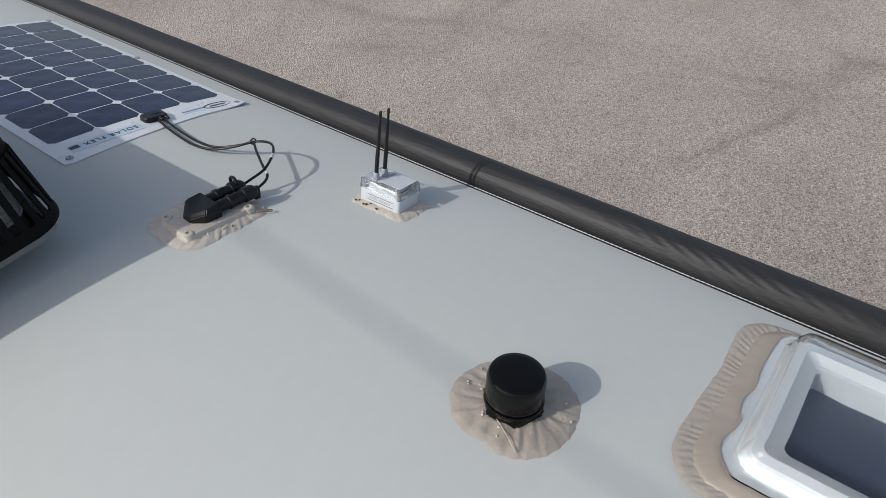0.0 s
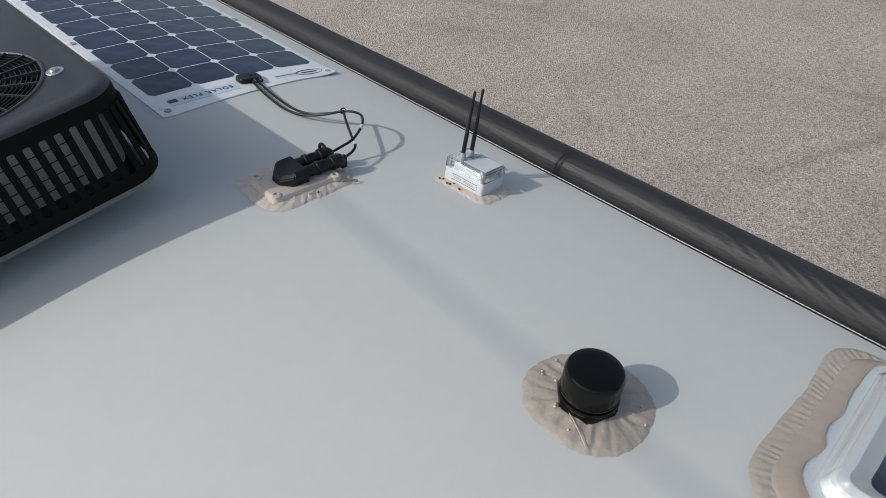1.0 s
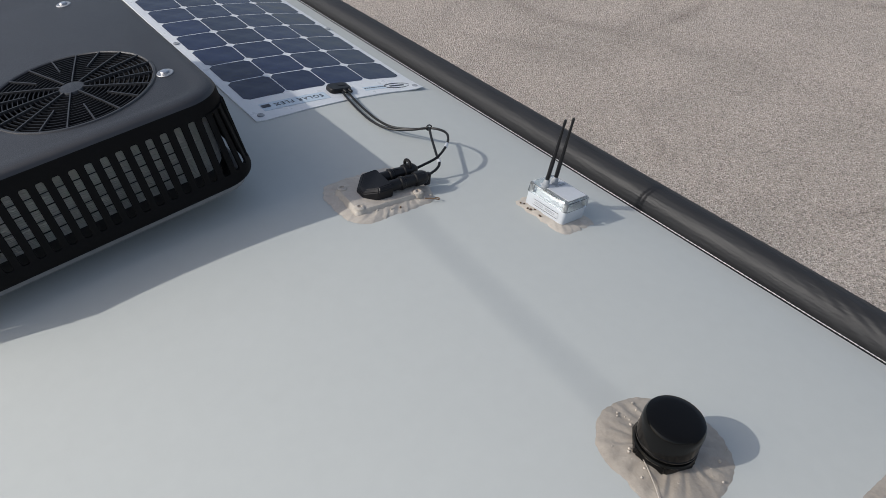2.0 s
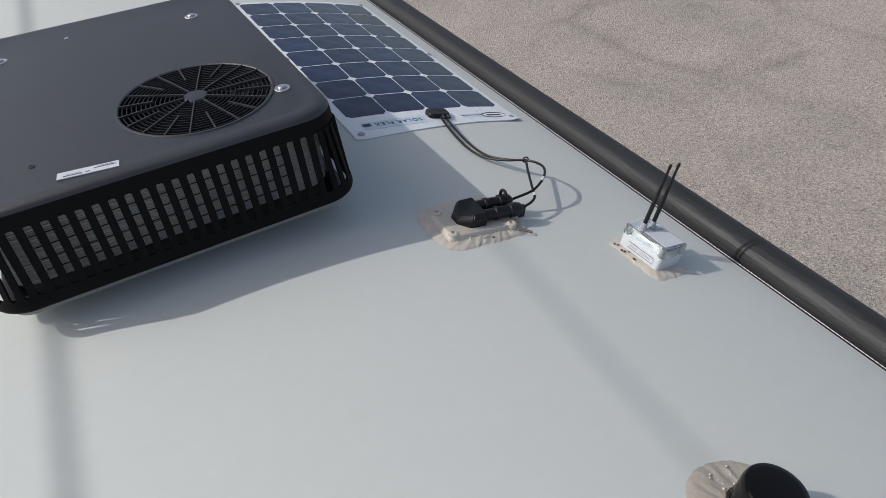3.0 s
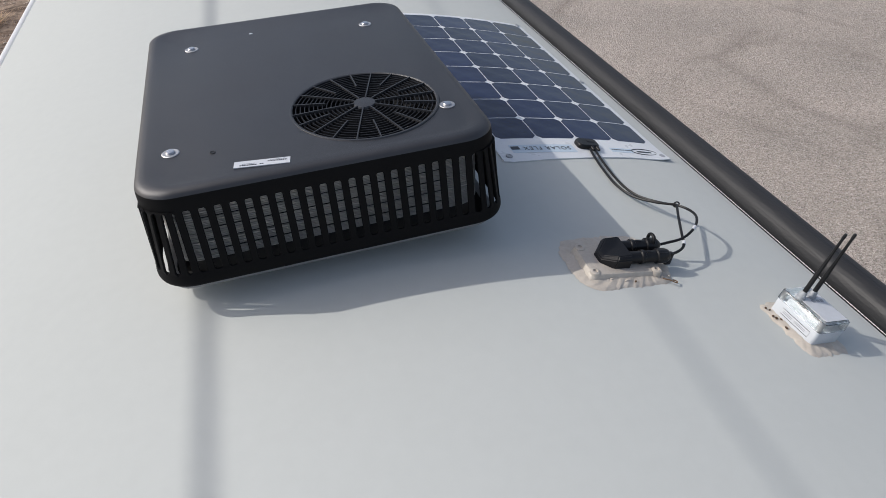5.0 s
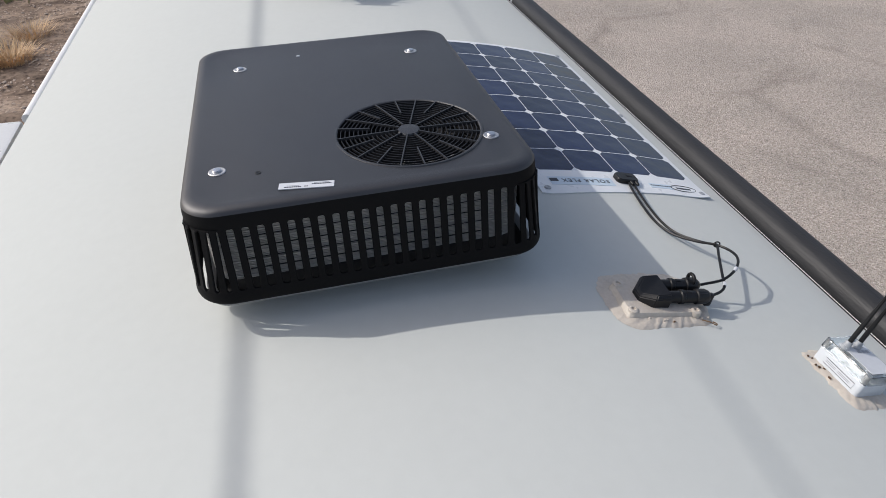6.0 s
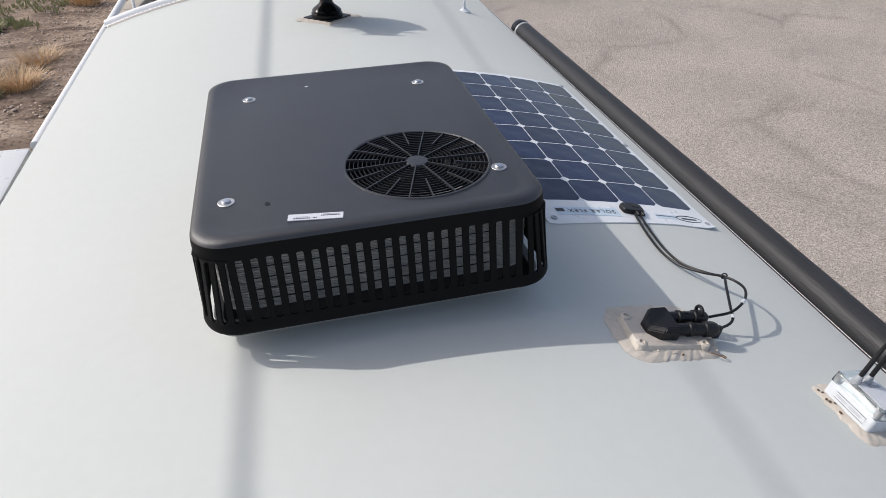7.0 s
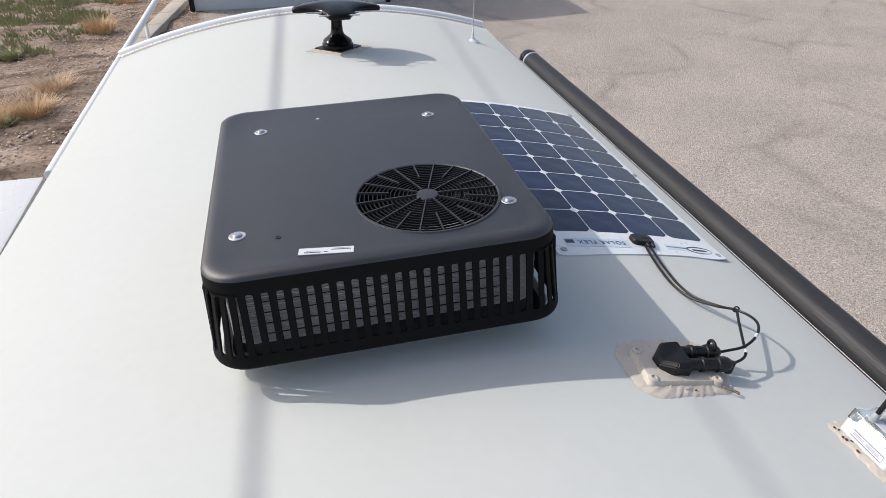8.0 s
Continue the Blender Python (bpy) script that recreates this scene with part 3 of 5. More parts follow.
# ---------------------------------------------------------------- air conditioner
def build_ac():
    X0, X1, Y0, Y1, R = -0.316, 0.386, -0.464, 0.413, 0.072
    cx, cy = (X0 + X1) / 2, (Y0 + Y1) / 2
    # it sits a little out of level on its gasket
    lean = Matrix.Translation((0.3, -0.31, 3.106)) @ Matrix.Rotation(radians(-1.2), 4, "Y") @ Matrix.Rotation(radians(-1.0), 4, "X") @ Matrix.Translation((-0.3, 0.31, -3.106))
    off = Vector((cx, cy, crown(cx)))
    t = thing("roof_air_conditioner", lean @ Matrix.Translation(off), "black plastic roof air conditioner with round fan grille, slotted ends", "air conditioner")
    L = lambda x, y, h: Vector((x - off.x, y - off.y, h - off.z))
    N, E = 10, 16
    LOW, SLOT0, SLOT1, BROW = 2.914, 2.941, 3.067, 3.086

    def front(h):
        """How far the slotted face leans back at a height."""
        return 0.018 * max(0.0, (h - 2.89) / 0.2)

    def skin(h):
        """How far the shell draws in at a height."""
        return 0.002 + 0.0075 * min(1.0, max(0.0, (h - 2.93) / 0.13))

    def ring(inset, h, r):
        o = rrect(X0 + inset, X1 - inset - 0.35 * front(h), Y0 + inset + front(h), Y1 - inset, r, N, E)
        return [L(x + 0.007 * max(0.0, y + 0.3) / 0.7 * (x < cx), y, h) for x, y in o]

    # top coloured as sunlit, with rounded shoulders and a round hole for the fan
    fx, fy, fr = 0.1475, -0.226, 0.1535
    dome = lambda x, y: 3.108 - 0.03 * (x - cx) ** 2 - 0.02 * (y - cy) ** 2
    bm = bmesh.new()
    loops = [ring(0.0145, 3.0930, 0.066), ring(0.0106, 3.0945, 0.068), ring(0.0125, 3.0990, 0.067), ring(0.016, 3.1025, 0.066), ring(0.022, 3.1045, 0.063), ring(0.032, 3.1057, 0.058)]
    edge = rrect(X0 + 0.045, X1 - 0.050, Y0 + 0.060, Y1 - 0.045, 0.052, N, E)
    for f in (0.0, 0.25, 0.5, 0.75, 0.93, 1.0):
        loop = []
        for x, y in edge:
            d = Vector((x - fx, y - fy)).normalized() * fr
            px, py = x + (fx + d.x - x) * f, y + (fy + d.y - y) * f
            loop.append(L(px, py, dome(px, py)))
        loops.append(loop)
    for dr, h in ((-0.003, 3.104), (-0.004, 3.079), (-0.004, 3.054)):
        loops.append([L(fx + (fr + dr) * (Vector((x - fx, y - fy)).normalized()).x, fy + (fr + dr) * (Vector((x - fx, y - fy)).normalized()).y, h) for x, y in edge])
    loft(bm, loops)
    part("cap", bm, PLASTIC_LIT, t, "black moulded cap with rounded shoulders", angle=40)
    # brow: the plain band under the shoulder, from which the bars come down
    # shade of the slotted face is painted in from here down
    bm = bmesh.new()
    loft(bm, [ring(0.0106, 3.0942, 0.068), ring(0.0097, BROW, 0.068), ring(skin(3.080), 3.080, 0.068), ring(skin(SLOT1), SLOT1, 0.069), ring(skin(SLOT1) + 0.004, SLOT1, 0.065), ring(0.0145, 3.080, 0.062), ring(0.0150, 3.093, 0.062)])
    part("brow", bm, PLASTIC_SHADE, t, angle=50)
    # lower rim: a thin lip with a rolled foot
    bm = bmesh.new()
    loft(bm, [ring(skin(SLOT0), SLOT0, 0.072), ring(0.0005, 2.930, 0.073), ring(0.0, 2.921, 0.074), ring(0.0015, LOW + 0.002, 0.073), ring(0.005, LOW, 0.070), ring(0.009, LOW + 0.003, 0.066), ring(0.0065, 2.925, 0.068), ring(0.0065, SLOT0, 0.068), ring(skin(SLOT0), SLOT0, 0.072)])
    part("lower_rim", bm, PLASTIC_SHADE, t, angle=50)

    # bars between brow and rim, flared at both ends so that the slots are round-ended
    def slat(x, y, nx_, ny_, w):
        bm = bmesh.new()
        tx, ty, f = -ny_, nx_, 0.0052
        hs = [(SLOT0 - 0.002, f)] + [(SLOT0 + f * (1 - math.cos(radians(q))), f * (1 - math.sin(radians(q)))) for q in (25, 50, 75, 90)]
        hs += [(2.98, 0.0), (3.02, 0.0)] + [(SLOT1 - f * (1 - math.cos(radians(q))), f * (1 - math.sin(radians(q)))) for q in (90, 75, 50, 25)] + [(SLOT1 + 0.002, f)]
        loops = []
        for h, flare in hs:
            ins = skin(h) + front(h) * max(0.0, -ny_) + 0.0003 + 0.35 * front(h) * max(0.0, nx_)
            k = w / 2 + flare
            loops.append([L(x - nx_ * (ins + d) + tx * s, y - ny_ * (ins + d) + ty * s, h) for s, d in ((-k, 0.0012), (-k + 0.0012, 0.0), (k - 0.0012, 0.0), (k, 0.0012), (k, 0.0042), (-k, 0.0042))])
        loft(bm, loops, (True, True))
        part("slat", bm, PLASTIC_SHADE, t)

    pitch = 0.0270
    for y, s in ((Y0, -1), (Y1, 1)):
        for i in range(21):
            slat(-0.2385 + pitch * i, y, 0, s, 0.0138)
        for x, sx in ((X0, -1), (X1, 1)):
            for a in (14, 35, 56, 77):
                u, v = sx * math.sin(radians(a)), s * math.cos(radians(a))
                slat(x - sx * R + u * R, y - s * R + v * R, u, v, 0.0125)
            for i in range(1 if sx < 0 else 0):
                slat(x, y - s * (R + 0.004 + pitch * i), sx, 0, 0.0138)
    # plain side panels between the slotted ends
    for x, sx in ((X0, -1), (X1, 1)):
        bm = bmesh.new()
        end = R + 0.021 if sx < 0 else R - 0.004
        ya, yb = Y0 + end, Y1 - end
        rows = []
        for h in (SLOT0 - 0.002, 2.96, 3.0, 3.04, SLOT1 + 0.002):
            i1 = skin(h) + (0.35 * front(h) if sx > 0 else 0.0)
            rows.append([L(x - sx * i1, ya, h), L(x - sx * i1, yb, h), L(x - sx * (i1 + 0.004), yb, h), L(x - sx * (i1 + 0.004), ya, h)])
        loft(bm, rows, (True, True))
        part("side_panel", bm, PLASTIC_SHADE, t)
    # coils: many thin fins in a stack that is rounded at its ends
    for ya, yb, nm in ((Y0 + 0.040, Y0 + 0.165, "condenser_coil"), (Y1 - 0.165, Y1 - 0.040, "evaporator_coil")):
        bm = bmesh.new()
        rnd = random.Random(6)
        for q in range(40):
            h = 2.944 + q * 0.0033
            o = rrect(X0 + 0.040, X1 - 0.052, ya, yb, 0.050, 8, 2)
            wob, tilt = rnd.uniform(-0.0012, 0.0012), rnd.uniform(-0.0008, 0.0008)
            loft(bm, [[L(x, y + wob, h + tilt * (x - cx) / 0.3) for x, y in o], [L(x, y + wob, h + 0.0015 + tilt * (x - cx) / 0.3) for x, y in o]], (True, True))
        coil = tagged(part(nm, bm, COIL, t, "grey aluminium fins"), kind="stuff")
        for q in range(5):
            bm = bmesh.new()
            yy = ya - 0.0012 if ya < cy else yb + 0.0012
            tube(bm, [L(X0 + 0.11, yy, 2.965 + q * 0.0245), L(X1 - 0.14, yy, 2.966 + q * 0.0245)], 0.0011, 6)
            part("tube", bm, DARK, coil)
    # inner walls keep daylight out of the middle
    bm = bmesh.new()
    loft(bm, [[L(x, y, h) for x, y in rrect(X0 + 0.052, X1 - 0.082, Y0 + 0.168, Y1 - 0.168, 0.02, 4)] for h in (2.89, 3.045)], (True, True))
    part("inner_housing", bm, DARK, t)
    # base pan, and the upstand in which the coils sit
    bm = bmesh.new()
    pan = lambda h, ix, iy, r: [L(x, y, h) for x, y in rrect(X0 + ix, X1 - ix, Y0 + iy, Y1 - iy, r, 8, 4)]
    loft(bm, [pan(2.868, 0.024, 0.062, 0.040), pan(2.872, 0.016, 0.054, 0.045), pan(2.902, 0.014, 0.050, 0.050)], (True, True))
    part("base_pan", bm, GASKET, t, "grey base pan")
    bm = bmesh.new()
    loft(bm, [pan(2.902, 0.034, 0.030, 0.060), pan(2.9055, 0.033, 0.029, 0.060), pan(2.9055, 0.056, 0.046, 0.055), pan(2.940, 0.058, 0.046, 0.055)], (True, True))
    part("coil_tray", bm, DARK, t)
    bm = bmesh.new()
    loft(bm, [[L(x, y, 2.822) for x, y in rrect(cx - 0.2, cx + 0.2, cy - 0.2, cy + 0.2, 0.02, 4, 8)], [L(x, y, 2.869) for x, y in rrect(cx - 0.2, cx + 0.2, cy - 0.2, cy + 0.2, 0.02, 4, 8)]], (True, True))
    part("gasket", bm, GASKET, t)
    # fan grille
    hub = L(fx, fy, 3.106)
    sag = lambda rr: -0.003 * (rr / 0.15) ** 2
    g = part("fan_grille", lathe(bmesh.new(), [(0.0235, -0.006), (0.0245, 0.0), (0.0225, 0.0035), (0.006, 0.0045)], 28, Matrix.Translation(hub)), PLASTIC_LIT, t, "round black fan grille")
    for q in range(13):
        rr = 0.0330 + q * 0.0091
        bm = bmesh.new()
        loft(bm, [[hub + Vector(((rr + dr) * math.cos(a), (rr + dr) * math.sin(a), dz + sag(rr))) for a in np.linspace(0, 2 * math.pi, 64, endpoint=False)]
                  for dr, dz in ((-0.0010, -0.0025), (-0.0008, 0.0018), (0.0008, 0.0018), (0.0010, -0.0025), (-0.0010, -0.0025))])
        part("ring", bm, BLACK, g)
    # spokes lighter than the rings, the sun they catch painted in
    for q in range(20):
        a = radians(18 * q)
        d, s = Vector((math.cos(a), math.sin(a), 0)), Vector((-math.sin(a), math.cos(a), 0))
        r0 = 0.022 if q % 2 == 0 else 0.082
        bm = bmesh.new()
        loft(bm, [[hub + d * rr + s * k + Vector((0, 0, dz + 0.0012 + sag(rr))) for k, dz in ((-0.0016, -0.004), (-0.0012, 0.0034), (0.0012, 0.0034), (0.0016, -0.004))] for rr in np.linspace(r0, fr - 0.003, 8)], (True, True))
        part("spoke", bm, PLASTIC_LIT, g)
    bm = bmesh.new()
    loft(bm, [[hub + Vector((rr * math.cos(a), rr * math.sin(a), dz)) for a in np.linspace(0, 2 * math.pi, 72, endpoint=False)] for rr, dz in ((fr - 0.0045, -0.006), (fr - 0.0045, 0.000), (fr - 0.002, 0.0016), (fr + 0.0015, 0.0014), (fr + 0.003, -0.001))])
    part("rim", bm, PLASTIC_LIT, g)
    # fan below, with the shade of the hole put in its colour
    fan = part("fan", lathe(bmesh.new(), [(0.03, 0), (0.032, 0.015), (0.028, 0.02)], 20, Matrix.Translation(L(fx, fy, 3.048))), PLASTIC_SHADE, t)
    for q in range(5):
        bm = bmesh.new()
        a = 2 * math.pi * q / 5
        loft(bm, [[L(fx, fy, 3.055) + Vector((rr * math.cos(a + da), rr * math.sin(a + da), 0.02 * da + e)) for da in (-0.35, -0.1, 0.15, 0.35)] + [L(fx, fy, 3.055) + Vector((rr * math.cos(a + da), rr * math.sin(a + da), 0.02 * da + e - 0.002)) for da in (0.35, 0.15, -0.1, -0.35)] for rr, e in ((0.028, 0), (0.08, 0.002), (0.135, 0))], (True, True))
        part("blade", bm, PLASTIC_SHADE, fan)
    # bolts with wide washers
    for x, y in ((-0.192, 0.229), (0.249, 0.230), (0.306, -0.293), (-0.240, -0.290)):
        m = Matrix.Translation(L(x, y, dome(x, y)))
        w = part("washer", lathe(bmesh.new(), [(0.0165, -0.002), (0.0165, 0.0008), (0.0152, 0.0016), (0.010, 0.0013)], 28, m), STEEL, t, "bright steel washer")
        part("bolt_head", lathe(bmesh.new(), [(0.0085, 0.001), (0.0085, 0.004), (0.0072, 0.0055), (0.003, 0.006)], 20, m), CHROME, w)
    # small dimple, and a pale chip near the rear edge
    part("plug", lathe(bmesh.new(), [(0.006, 0.0), (0.005, 0.0012), (0.0025, 0.0005)], 14, Matrix.Translation(L(-0.164, -0.317, dome(-0.164, -0.317)))), BLACK, t)
    part("chip", lathe(bmesh.new(), [(0.0045, -0.0005), (0.004, 0.0012), (0.002, 0.0016)], 9, Matrix.Translation(L(-0.043, 0.280, dome(-0.043, 0.280))) @ Matrix.Diagonal((1.2, 0.8, 1, 1))), PAPER, t, "small pale chip")
    # sticker with unreadable print
    s = Matrix.Translation(L(-0.079, -0.389, off.z)) @ Matrix.Rotation(radians(-9), 4, "Z")
    top = dome(-0.079, -0.389) - off.z
    st = part("sticker", box(bmesh.new(), (0, 0, top + 0.0006), (0.101, 0.021, 0.0016), 0, s), PAPER, t, "white sticker with small dark print")
    rnd = random.Random(2)
    for x0, x1, y, th in ((-0.040, -0.010, -0.0050, 0.0026), (-0.036, -0.014, -0.0005, 0.0014), (-0.004, 0.002, -0.0045, 0.0022), (0.010, 0.044, 0.0022, 0.0026), (0.014, 0.040, 0.0064, 0.0014)):
        x = x0
        while x < x1:
            w = rnd.uniform(0.0014, 0.0034)
            part("print_line", box(bmesh.new(), (x + w / 2, y, top + 0.0016), (w, th, 0.0006), 0, s), GREY if th < 0.002 else INK, st)
            x += w + 0.0009
    return t


build_ac()


# ---------------------------------------------------------------- sealant
def seal_ring(outer, inner, height=0.006, seed=0, ragged=0.004, ribs=0.0012, steps=7, dish=0.0, period=6.5, closed=True):
    """A hand-spread bed of sealant between two outlines (inner may be one point): thick inside, thin and ragged at the rim, with ribs from the spreading."""
    bm = bmesh.new()
    k = len(outer)
    cx, cy = sum(p[0] for p in outer) / k, sum(p[1] for p in outer) / k
    loops = []
    for s in range(steps + 1):
        f = s / steps
        loop = []
        for i, (ox, oy) in enumerate(outer):
            ix, iy = inner[i]
            d = Vector((ox - cx, oy - cy)).normalized()
            a = math.atan2(oy - cy, ox - cx)
            j = ragged * (noise.noise((3.1 * math.cos(a), 3.1 * math.sin(a), seed)) + 0.7 * noise.noise((11 * math.cos(a), 11 * math.sin(a), seed + 5)) + 0.18 * noise.noise((i * 0.3, 0, seed + 2)))
            x, y = (ox + d.x * j) * (1 - f) + ix * f, (oy + d.y * j) * (1 - f) + iy * f
            rib = ribs * (math.sin(i * 2 * math.pi / period + 5.0 * noise.noise((x * 20, y * 20, seed + 8)) + 2.0 * noise.noise((i * 0.11, f * 2, seed))) * (1 - f) ** 0.6 + 1.4 * noise.noise((x * 60, y * 60, seed)))
            h = height * min(1, 1.15 * f ** 0.55) - dish * f * f
            if s == 1:
                h = max(h, 0.0022)
            loop.append((x, y, (h + rib * min(1, 3 * f)) if s else -0.001))
        loops.append(loop)
    loft(bm, loops, (False, closed))
    return bm


def resample(pts, n):
    """Spreads n points evenly along a closed outline."""
    pts = [Vector(p) for p in pts]
    seg = [(pts[(i + 1) % len(pts)] - pts[i]).length for i in range(len(pts))]
    total, out, i, run = sum(seg), [], 0, 0.0
    for k in range(n):
        want = total * k / n
        while run + seg[i] < want:
            run += seg[i]
            i += 1
        w = (want - run) / seg[i] if seg[i] else 0
        p = pts[i].lerp(pts[(i + 1) % len(pts)], w)
        out.append((p.x, p.y))
    return out


def bubbles(parent, spots, mat, size=0.003):
    for x, y, z, r in spots:
        part("bubble", lathe(bmesh.new(), [(r, -0.001), (r, 0.0005), (r * 0.8, r * 0.6), (r * 0.35, r * 0.85)], 10, Matrix.Translation((x, y, z))), mat, parent)


# ---------------------------------------------------------------- plumbing vent
def build_vent():
    t = thing("plumbing_vent", roof_pose(0.586, -1.345), "glossy black round vent cap set in tan sealant", "roof vent")
    n = 300
    out = [(0.0, 0.0)] * n
    for i in range(n):
        a = 2 * math.pi * i / n
        r = 0.100 + 0.003 * math.cos(2 * (a - 2.0)) + 0.002 * math.cos(3 * a + 1.0) - 0.009 * math.exp(-((a - 3.1) / 0.22) ** 2)
        out[i] = (r * math.cos(a) - 0.006, r * math.sin(a) + 0.004)
    inn = [(0.03 * math.cos(2 * math.pi * i / n), 0.03 * math.sin(2 * math.pi * i / n)) for i in range(n)]
    s = part("sealant", seal_ring(out, inn, 0.0075, 3, 0.003, 0.0016, 9, period=17), SEAL, t, "tan sealant with ribs and bubbles", angle=60)
    rnd = random.Random(4)
    spots = []
    for q in range(34):
        a, r = rnd.uniform(0, 2 * math.pi), rnd.uniform(0.055, 0.09)
        spots.append((r * math.cos(a), r * math.sin(a), 0.006, rnd.choice((0.0009, 0.0013, 0.0018, 0.0024))))
    bubbles(s, spots, SEAL_PALE)
    bm = bmesh.new()
    tube(bm, smooth_path([(-0.052, 0.012, 0.010), (-0.062, -0.008, 0.0095), (-0.075, -0.030, 0.009), (-0.086, -0.046, 0.008)], 5), 0.0007, 6)
    part("loose_strand", bm, SEAL_PALE, s, "thin pale strand in the sealant")
    # hexagonal flange
    bm = bmesh.new()
    hexa = lambda r, z: [(r * math.cos(radians(60 * i + 40)) - 0.010, r * math.sin(radians(60 * i + 40)) + 0.006, z) for i in range(6)]
    loft(bm, [hexa(0.0505, 0.003), hexa(0.051, 0.012), hexa(0.0495, 0.017), hexa(0.044, 0.0195)], (True, True))
    bmesh.ops.bevel(bm, geom=[e for e in bm.edges if abs(e.verts[0].co.z - e.verts[1].co.z) > 0.002], offset=0.004, segments=2, affect="EDGES")
    part("flange", bm, GLOSS, t, "black hexagonal flange", angle=25)
    seat = Matrix.Translation((-0.013, 0.004, 0.0))
    part("neck", lathe(bmesh.new(), [(0.036, 0.012), (0.036, 0.028)], 40, seat), BLACK, t)
    part("skirt", lathe(bmesh.new(), [(0.040, 0.0195), (0.0455, 0.0205), (0.047, 0.0235), (0.0455, 0.027), (0.040, 0.028)], 48, seat), GLOSS, t)
    part("cap", lathe(bmesh.new(), [(0.036, 0.029), (0.0442, 0.030), (0.0458, 0.034), (0.0458, 0.036), (0.0450, 0.037), (0.0450, 0.068), (0.0440, 0.0735), (0.042, 0.077), (0.038, 0.0788), (0.032, 0.0794), (0.018, 0.080), (0.004, 0.0802)], 56, seat), GLOSS, t, "glossy black cap")
    return t


build_vent()


# ---------------------------------------------------------------- skylight
def build_skylight():
    t = thing("skylight", roof_pose(0.84, -1.88), "clear domed skylight in a white frame set in tan sealant", "skylight")
    hw, hd = 0.205, 0.262
    n = 1000
    out = resample(rrect(-hw - 0.040, hw + 0.028, -hd - 0.06, hd + 0.057, 0.075, 8, 6), n)
    mid = resample(rrect(-hw - 0.022, hw + 0.012, -hd - 0.03, hd + 0.030, 0.055, 8, 6), n)
    inn = resample(rrect(-hw + 0.012, hw - 0.012, -hd + 0.012, hd - 0.012, 0.045, 8, 6), n)
    low = part("sealant", seal_ring(out, inn, 0.0045, 11, 0.005, 0.0009, 9, period=8, closed=False), SEAL, t, "tan sealant spread in ribs round the frame", angle=60)
    wave = []
    for x, y in resample(rrect(-hw + 0.006, hw - 0.006, -hd + 0.006, hd - 0.006, 0.045, 8, 6), n):
        w = 1.0 + 0.055 * noise.noise((x * 16, y * 16, 2)) + 0.02 * noise.noise((x * 40, y * 40, 7))
        wave.append((x * w, y * w))
    part("upper_bead", seal_ring(mid, wave, 0.0128, 15, 0.004, 0.00012, 9, period=60, closed=False), SEAL_SMOOTH, low, "smooth tan bead lapping the frame", angle=60)
    # flat flange and raised inner rim, moulded in one
    bm = bmesh.new()
    def rr(x, y, r, z):
        return [(px, py, z) for px, py in rrect(-x, x, -y, y, r, 8, 4)]
    well = lambda f, z: [(px, py, z) for px, py in rrect(-0.106 - f, 0.132 + f, -0.186 - f, 0.184 + f, 0.014, 8, 4)]
    loft(bm, [rr(hw, hd, 0.04, -0.006), rr(hw, hd, 0.04, 0.0105), rr(hw - 0.028, hd - 0.028, 0.035, 0.0115), rr(hw - 0.034, hd - 0.034, 0.026, 0.030), rr(hw - 0.040, hd - 0.040, 0.022, 0.0325), rr(hw - 0.060, hd - 0.052, 0.016, 0.0325), well(0.006, 0.016), well(0.0, 0.013), well(0.0, -0.038)])
    part("frame", bm, material("grey_white_moulding", (0.40, 0.43, 0.46), 0.25, second=(0.47, 0.50, 0.52), scale=9, bump=0.04), t, "greyish white moulded frame", angle=16)
    bm = bmesh.new()
    loft(bm, [rr(hw - 0.05, hd - 0.05, 0.02, -0.034), rr(hw - 0.05, hd - 0.05, 0.02, -0.030)], (True, True))
    part("shade", bm, material("dark_blue_shade", (0.011, 0.015, 0.028), 0.4, second=(0.018, 0.023, 0.042), scale=5, fine=40, bump=0.05, bump_scale=12), t, "dark blue inner shade")
    # clear dome: a shell with a rim, rounded shoulders and a flat top
    bm = bmesh.new()
    prof = [(0.006, 0.0115), (0.006, 0.0145), (0.020, 0.0155), (0.027, 0.022), (0.033, 0.045), (0.040, 0.056), (0.052, 0.061), (0.075, 0.062)]
    loops = [rr(hw - i, hd - i, max(0.014, 0.036 - i * 0.4), z) for i, z in prof]
    back = [rr(hw - i - 0.0028, hd - i - 0.0028, max(0.012, 0.034 - i * 0.4), z - 0.0028) for i, z in prof[:1:-1]]
    a = loft(bm, loops)
    b = loft(bm, back)
    k = len(a[0])
    bm.faces.new(a[-1])
    bm.faces.new(b[0][::-1])
    for i in range(k):
        j = (i + 1) % k
        bm.faces.new((b[-1][i], b[-1][j], a[0][j], a[0][i]))
    d = part("dome", bm, ACRYLIC, t, "clear acrylic dome")
    d.visible_shadow = False
    return t


build_skylight()


